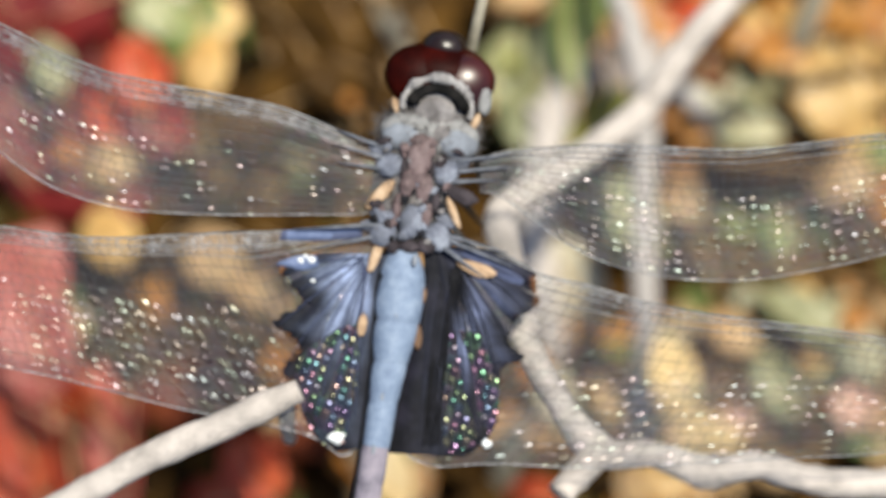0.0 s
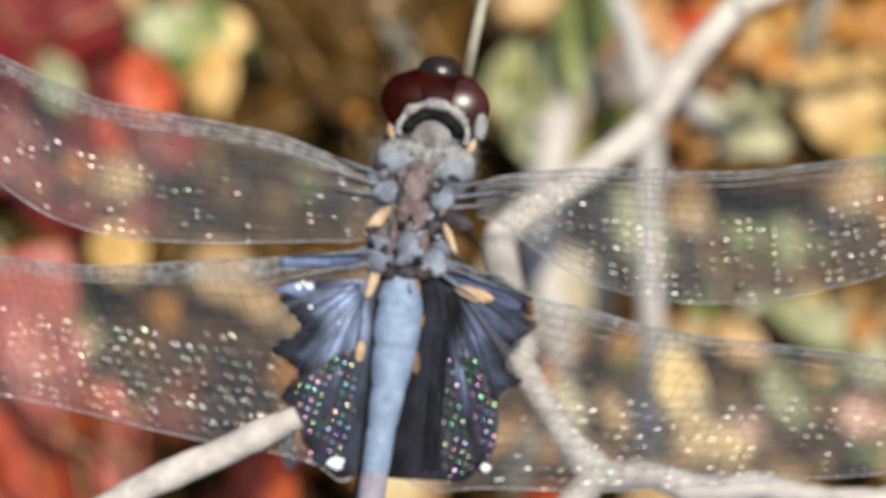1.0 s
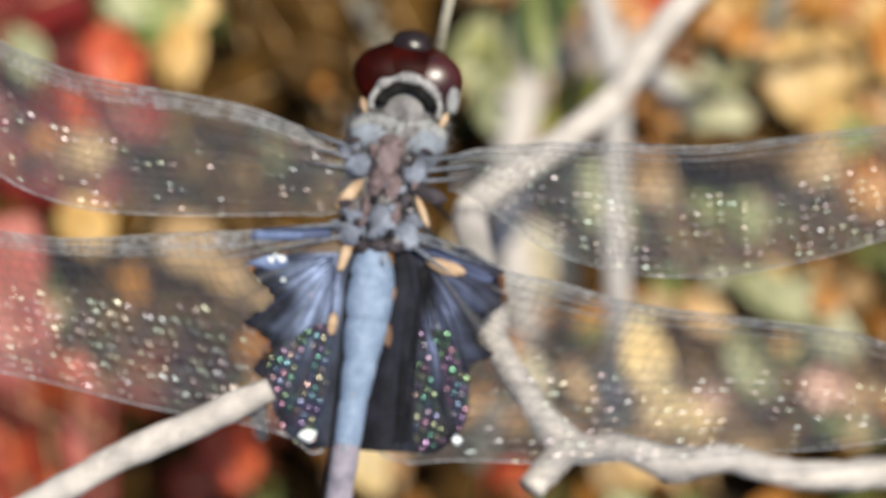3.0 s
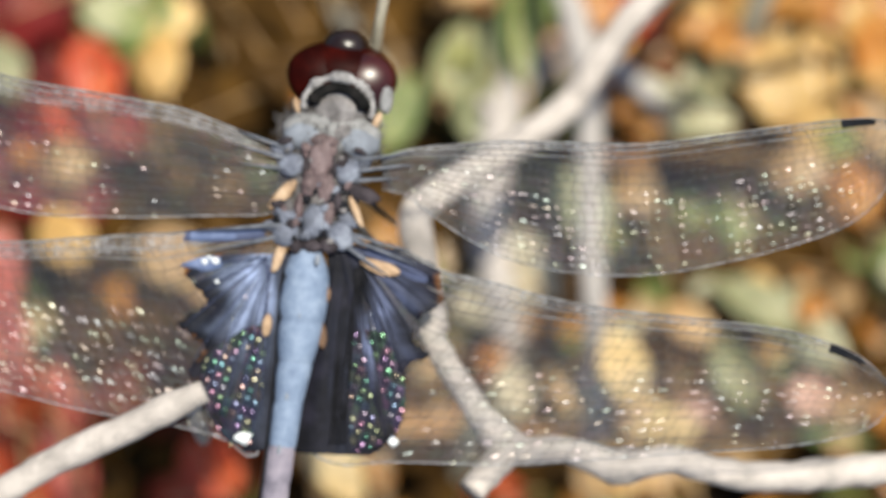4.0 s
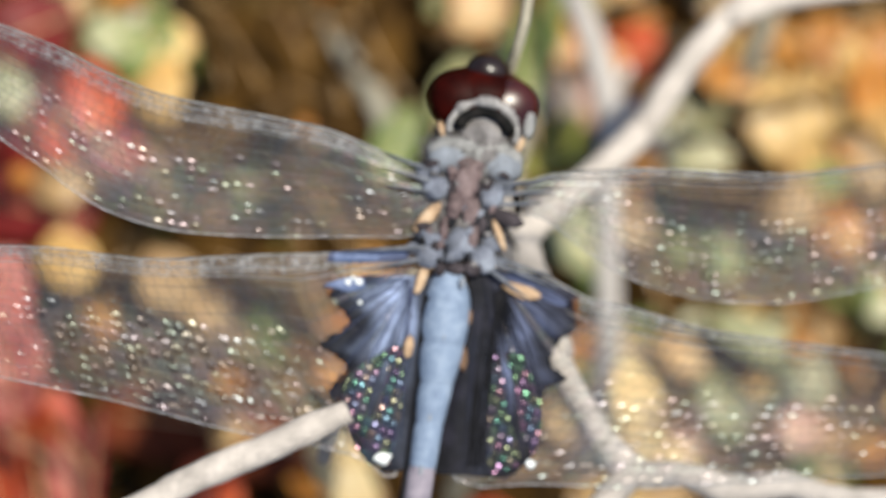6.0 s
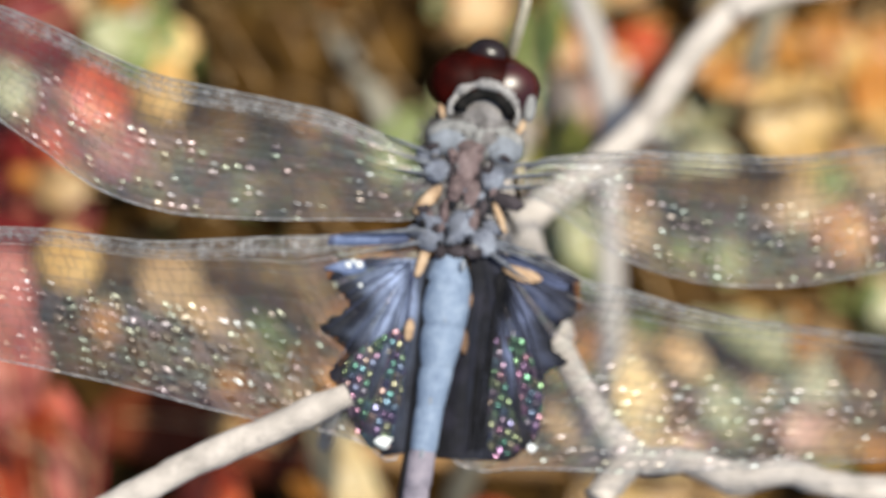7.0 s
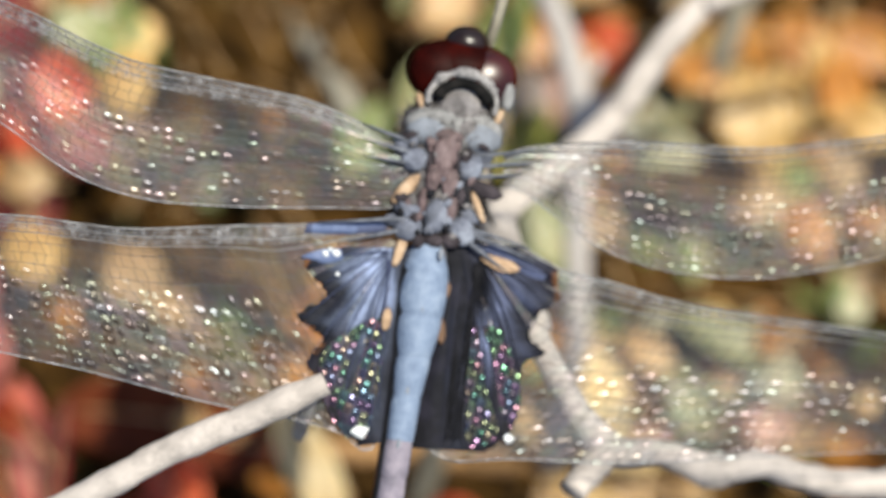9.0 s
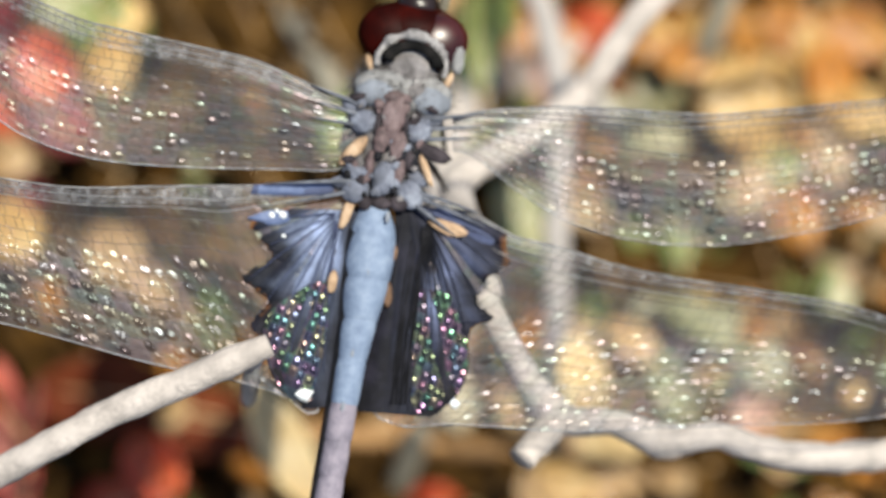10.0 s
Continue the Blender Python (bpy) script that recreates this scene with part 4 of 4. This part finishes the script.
def fan(parent, root, ends, material, bend):
    """Fine ribs that spread over a dark patch from its root; each a part of its own."""
    x0, y0 = own(*root)
    for k, end in enumerate(ends):
        x1, y1 = own(*end)
        far = min(1.0, math.hypot(x1 - x0, y1 - y0) / 17.0)
        bm = bmesh.new()
        pts = []
        for u in np.linspace(0.06, 0.985, 14):
            q = (far * u) ** 2.4
            pts.append(Vector((x0 + (x1 - x0) * u + bend * math.sin(math.pi * u), y0 + (y1 - y0) * u, -0.46 - 0.08 * q)) / 1000)
        tube(bm, pts, list(np.linspace(0.00008, 0.000025, 14)), 5, 0.2, k)
        part("fan_rib", bm, material, parent)


fan(hind_left, (-5.5, -0.9), [(-12.6, -1.6), (-11.4, -3.7), (-13.1, -6.6), (-12.4, -9.6), (-11.4, -12.4), (-10.1, -14.5), (-8.8, -15.9), (-7.5, -16.4), (-6.7, -14.3)], SHEEN, -0.3)
fan(hind_right, (1.4, -0.9), [(-1.3, -17.1), (-0.5, -17.3), (0.3, -17.4), (1.1, -17.4), (2.0, -17.1), (3.1, -16.5), (4.1, -15.5), (4.7, -13.4), (5.1, -11.0), (6.3, -8.9), (7.4, -5.3), (7.9, -3.1)], CHARCOAL, 0.5)


def body():
    """Head, thorax, abdomen and legs, built along the y axis and leaned with BODY."""
    def put(name, bm, material, label="", parent=fly):
        bmesh.ops.transform(bm, matrix=BODY, verts=bm.verts[:])
        return part(name, bm, material, parent, label)

    # head
    bm = bmesh.new()
    lump(bm, (0.9, 7.6, -2.4), (3.5, 2.6, 2.5), 0, 0.05, 4, 1.0)
    head = put("head", bm, PALE, "grey-white back of the head")
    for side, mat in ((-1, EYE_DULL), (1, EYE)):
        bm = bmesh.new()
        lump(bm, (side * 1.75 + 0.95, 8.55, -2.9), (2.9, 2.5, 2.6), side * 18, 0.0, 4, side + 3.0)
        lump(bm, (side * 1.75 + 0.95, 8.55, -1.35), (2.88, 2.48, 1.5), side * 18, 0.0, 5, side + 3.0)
        put("compound_eye", bm, mat, "glossy dark red compound eye" if side > 0 else "matt dark red compound eye", head)
    bm = bmesh.new()
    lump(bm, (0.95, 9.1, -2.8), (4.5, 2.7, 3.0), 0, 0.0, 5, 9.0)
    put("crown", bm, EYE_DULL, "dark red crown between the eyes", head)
    bm = bmesh.new()
    lump(bm, (0.95, 11.35, -2.2), (1.9, 1.5, 1.5), 0, 0.03, 4, 9.0)
    put("tubercle", bm, SCALP, "dark brown knob in front of the eyes", head)
    bm = bmesh.new()
    lump(bm, (4.7, 7.7, -1.3), (0.72, 1.6, 1.1), 8, 0.08, 4, 3.0)
    put("cheek", bm, FRINGE, "pale patch behind the eye", head)
    bm = bmesh.new()
    turns = np.linspace(-1.75, 1.8, 70)
    pts = [Vector((2.85 * math.sin(a) + 1.0, 6.2 + 2.5 * math.cos(a), 0.25 - 0.5 * abs(math.sin(a)))) / 1000 for a in turns]
    knobs = ((-0.80, 0.17, 0.30), (-0.18, 0.12, 0.22), (0.02, 0.12, 0.24), (0.22, 0.12, 0.22), (0.56, 0.09, 0.24), (0.78, 0.09, 0.28), (1.0, 0.10, 0.22), (-1.4, 0.2, 0.08))
    tube(bm, pts, [(0.27 + sum(h * math.exp(-((a - c) / w) ** 2) for c, w, h in knobs)) / 1000 for a in turns], 10, 0.25, 2.0)
    put("head_rim", bm, PALE, "grey-white raised rim of the head", head)
    # a raised black arc stands in for the hollow behind the rim
    bm = bmesh.new()
    pts = [Vector((2.15 * math.sin(a) + 1.0, 6.15 + 1.65 * math.cos(a), 0.25)) / 1000 for a in np.linspace(-1.45, 1.45, 30)]
    tube(bm, pts, [0.00034 + 0.00012 * math.sin(math.pi * k / 29) ** 0.5 + 0.00026 * (abs(k - 14.5) / 14.5) ** 2 for k in range(30)], 8, 0.1, 4.0)
    put("neck_hollow", bm, DEEP_BLACK, "black arc for the hollow between head and thorax", head)
    bm = bmesh.new()
    lump(bm, (1.0, 5.7, -0.7), (2.1, 1.75, 1.3), 0, 0.06, 4, 6.0)
    put("neck", bm, FUZZ, "grey furry neck", head)
    # thorax
    bm = bmesh.new()
    lump(bm, (0.0, 0.2, -3.6), (3.5, 6.2, 4.0), 0, 0.08, 4, 2.0)
    lump(bm, (0.6, 4.2, -2.2), (4.1, 2.3, 2.9), 0, 0.08, 4, 5.0)
    thorax = put("thorax", bm, FUZZ, "grey furry thorax")
    for x, y, z, a, b, c, t in ((-2.2, 1.0, 0.0, 1.2, 1.0, 0.9, 10),
                                (2.4, 1.0, 0.0, 1.1, 1.2, 0.9, -10), (-2.3, -3.2, -0.1, 1.0, 0.9, 0.9, 0), (-2.0, -4.8, 0.1, 1.2, 1.0, 0.8, 20),
                                (2.5, -4.4, 0.0, 1.1, 1.3, 0.8, 40), (0.1, -3.4, 0.3, 0.95, 1.5, 0.7, 0), (-3.3, 2.2, -0.3, 0.9, 0.7, 0.6, 0),
                                (3.4, 2.0, -0.3, 0.9, 0.6, 0.6, 0), (3.0, -3.0, -0.3, 1.0, 0.6, 0.6, -20), (-3.2, -4.2, -0.2, 1.0, 0.5, 0.5, 10)):
        bm = bmesh.new()
        lump(bm, (x, y, z - 0.15), (a, b, c * 0.9), t, 0.08, 4, x * 3 + y)
        put("thorax_plate", bm, GREYBLUE, "powdery grey-blue plate of the thorax", thorax)
    # navy wing-root wedge, and lumps that stand in for dark gaps between plates
    for x, y, a, b, t in ((4.0, -0.7, 1.5, 0.62, -18), (2.0, 1.6, 0.5, 1.0, 0), (1.9, -1.6, 0.45, 0.9, 10), (-1.7, -3.9, 0.5, 0.8, 0), (-2.9, -2.4, 0.7, 0.5, 0), (1.7, -5.3, 0.8, 0.7, 0), (-1.1, -5.7, 0.6, 0.6, 0), (0.2, -5.5, 0.9, 0.6, 0),
                          (-3.0, 2.9, 0.7, 0.35, 20), (3.1, 2.9, 0.7, 0.35, -20), (1.2, 1.2, 0.3, 1.1, 0), (-1.1, 1.0, 0.3, 1.1, 0), (4.1, 6.6, 0.3, 0.6, -15)):
        bm = bmesh.new()
        lump(bm, (x, y, 0.1 if y < 6 else -1.2), (a, b, 0.5 if x < 3.9 else 0.3), t, 0.2, 3, x + y)
        put("dark_lump", bm, DUSK, "blackish lump between the wing roots", thorax)
    bm = bmesh.new()
    lump(bm, (0.75, 4.1, -0.8), (4.1, 1.9, 1.5), 0, 0.06, 4, 7.0)
    put("collar", bm, FRINGE, "broad pale powdery band behind the head", thorax)
    for side in (-1, 1):
        bm = bmesh.new()
        lump(bm, (side * 1.75 + 0.75, 3.75, -0.75), (2.35, 1.5, 1.45), -side * 10, 0.035, 4, side * 2.0)
        put("collar_lobe", bm, COLLAR, "pale powdery lobe behind the head", thorax)
    for x, y, z, a, b, c in ((0.1, 2.0, 0.55, 1.0, 1.6, 0.5), (-0.5, -0.3, 0.5, 0.75, 1.2, 0.5), (0.8, -0.5, 0.5, 0.7, 1.2, 0.5),
                             (0.2, 0.6, 0.6, 0.7, 1.0, 0.5), (1.3, -2.6, 0.2, 0.5, 1.3, 0.5), (-1.2, -2.4, 0.2, 0.4, 1.2, 0.5), (0.2, 3.4, 0.5, 1.4, 0.6, 0.4)):
        bm = bmesh.new()
        lump(bm, (x, y, z - 0.1), (a, b, c), 0, 0.18, 4, x * 5 + y)
        put("back_ridge", bm, BROWN, "brown ridge along the back", thorax)
    for x, y, a, b, t in ((-2.4, 5.9, 0.35, 0.75, 25), (4.3, 5.5, 0.35, 0.8, -20), (-2.7, -1.6, 0.6, 1.6, -34), (3.5, -2.2, 0.34, 1.4, 30), (-2.4, -6.6, 0.42, 1.5, -12), (-2.7, -12.5, 0.4, 0.95, 0), (1.95, -9.4, 0.3, 0.7, -4), (1.95, -12.8, 0.4, 1.1, 8)):
        bm = bmesh.new()
        lump(bm, (x, y, -0.9 if y > 5 else 0.0 if y > -6 else -0.3), (a, b, 0.4 if y > -6 else 0.22), t, 0.2, 3, x)
        put("side_stripe", bm, TAN if y > -8 or x < -2.6 else AMBER, "tan stripe on the flank", thorax)
    for x0, y0, x1, y1 in ((-2.4, 2.2, -7.0, 3.3), (-2.4, 1.4, -7.2, 2.1), (-2.4, 0.6, -6.6, 0.6), (2.4, 1.8, 7.6, 3.3), (2.4, 1.0, 7.6, 2.2), (2.4, 0.2, 6.8, 1.0),
                               (-2.2, -4.0, -9.5, -5.4), (-2.0, -4.8, -7.6, -6.8), (2.4, -4.0, 8.4, -4.9), (2.4, -4.8, 6.8, -7.2), (3.0, -4.4, 9.0, -6.0)):
        bm = bmesh.new()
        tube(bm, [Vector((x0, y0, 0.1)) / 1000, Vector(((x0 + x1) / 2, (y0 + y1) / 2, 0.25)) / 1000, Vector((x1, y1, -0.2)) / 1000], [0.00024, 0.00015, 0.00005], 7, 0.2)
        put("wing_root", bm, SLATE, "grey-blue thick vein roots", thorax)
    r = random.Random(11)
    for k in range(46):
        x, y = r.uniform(-2.9, 3.2), r.uniform(-5.2, 2.6)
        a, b = r.uniform(0.18, 0.42), r.uniform(0.2, 0.6)
        bm = bmesh.new()
        lump(bm, (x, y, 0.32 + 0.25 * math.exp(-((x / 1.3) ** 2))), (a, b, 0.22), r.uniform(-60, 60), 0.25, 2, k)
        mat = (CHARCOAL, GREYBLUE, BROWN, GREYBLUE, FUZZ)[k % 5]
        put("thorax_scale", bm, mat, "", thorax)
    bm = bmesh.new()
    for _ in range(2600):
        a, h = r.uniform(0, 2 * math.pi), r.uniform(0.1, 1.0)
        cx, cy, rx, ry = (0.6, 4.0, 4.1, 2.4) if r.random() < 0.7 else (0, 0, 3.4, 6.0)
        q = math.sqrt(1 - h * h)
        p = Vector((cx + rx * q * math.cos(a), cy + ry * q * math.sin(a), -2.4 + 2.9 * h))
        d = Vector((q * math.cos(a), q * math.sin(a) + 0.1, h + 0.2)).normalized() + Vector((r.uniform(-0.4, 0.4), r.uniform(-0.4, 0.4), 0))
        tube(bm, [p / 1000, (p + d * r.uniform(0.4, 1.1)) / 1000], [0.00003, 0.000008], 3)
    put("fur", bm, FUZZ, "fine pale fur", thorax)["kind"] = "stuff"
    # abdomen: ten rings, powdery blue, darker to the end
    ys = [-5.9, -8.2, -11.7, -15.2, -18.5, -22.3, -25.4, -28.4, -31.0, -33.0, -34.6]
    half = [1.3, 1.98, 1.95, 1.48, 1.22, 1.14, 1.12, 1.12, 1.1, 0.95, 0.7]
    mid = [-0.15, 0.1, 0.12, 0.02, -0.12, -0.2, -0.26, -0.3, -0.3, -0.3, -0.3]
    high = [-1.0, -0.95, -0.9, -0.55, -0.3, -0.2, -0.2, -0.25, -0.3, -0.3, -0.3]
    bm = bmesh.new()
    tube(bm, [Vector((m - 0.32, y, h - 0.55)) / 1000 for m, y, h in zip(mid, ys, high)], [h * 0.00102 for h in half], 20)
    abdomen = put("abdomen", bm, BLACK, "slender powder-blue abdomen with black flanks")
    for k in range(10):
        bm = bmesh.new()
        rings = []
        for i in range(11):
            s = i / 10
            y = ys[k] * (1 - s) + ys[k + 1] * s + (0.07 if i == 0 else 0)
            edge = 0.07 * math.exp(-9 * s) + 0.05 * math.exp(-9 * (1 - s))
            h = (half[k] * (1 - s) + half[k + 1] * s) * (1.03 - edge)
            m = mid[k] * (1 - s) + mid[k + 1] * s
            z = high[k] * (1 - s) + high[k + 1] * s
            left = -1.45 + 4.0 * edge + 0.05 * math.sin(5 * s + k)
            ring = []
            for a in np.linspace(left, 1.35, 19):
                dent = 1 + 0.012 * math.sin(3.0 * a + 7 * s + k) + 0.03 * math.exp(-(a / 0.16) ** 2)
                ring.append(bm.verts.new(Vector((m + h * math.sin(a) * dent, y, z + h * math.cos(a) * dent)) / 1000))
            rings.append(ring)
        for a, b in zip(rings, rings[1:]):
            for j in range(18):
                bm.faces.new((a[j], b[j], b[j + 1], a[j + 1]))
        bmesh.ops.recalc_face_normals(bm, faces=bm.faces[:])
        put("segment", bm, BLUE if k < 5 else MAUVE, "powder-blue back plate" if k < 5 else "mauve-grey back plate", abdomen)
    # pale lumps painted in for the highlights along the keel
    for k, x, y in ((1, -0.1, -11.2), (2, -0.05, -12.4), (3, -0.1, -18.0), (4, -0.15, -22.6), (0, 0.75, -6.6)):
        bm = bmesh.new()
        lump(bm, (mid[k + 1] + x, y, high[k + 1] + half[k + 1] - 0.12), (0.24, 0.5, 0.2), 0, 0.15, 3, y)
        put("keel_glint", bm, COLLAR, "pale spot painted as a highlight on the keel", abdomen)
    for side in (-1, 1):
        bm = bmesh.new()
        tube(bm, [Vector((side * 0.4 - 0.3, -34.4, -0.4)) / 1000, Vector((side * 0.7 - 0.3, -36.0, -0.4)) / 1000, Vector((side * 0.6 - 0.3, -37.6, -0.4)) / 1000], [0.0003, 0.00026, 0.0001], 8)
        put("tail_appendage", bm, BLACK, "", abdomen)
    # legs, which hold the twig
    for side, y0, knee, foot in ((1, 2.5, (4.4, 3.4, -5.2), (6.2, -0.4, -9.6)), (1, 0.0, (4.8, -1.6, -5.4), (6.6, -3.0, -9.6)), (1, -2.5, (5.6, -5.0, -5.0), (6.4, -4.6, -9.5)),
                                 (-1, 2.5, (-3.2, 3.2, -5.8), (2.8, 0.0, -11.2)), (-1, 0.0, (-3.2, -0.8, -7.0), (3.2, -2.4, -11.4)), (-1, -2.5, (-3.0, -4.4, -7.0), (4.2, -4.4, -11.6))):
        a, b, c = Vector((side * 2.6, y0, -4.6)), Vector(knee), Vector(foot)
        bm = bmesh.new()
        tube(bm, [p / 1000 for p in (a, a.lerp(b, 0.5), b, b.lerp(c, 0.5), c)], [0.0004, 0.00036, 0.00028, 0.00022, 0.00014], 8, 0.1)
        put("leg", bm, BLACK, "thin black leg")


body()
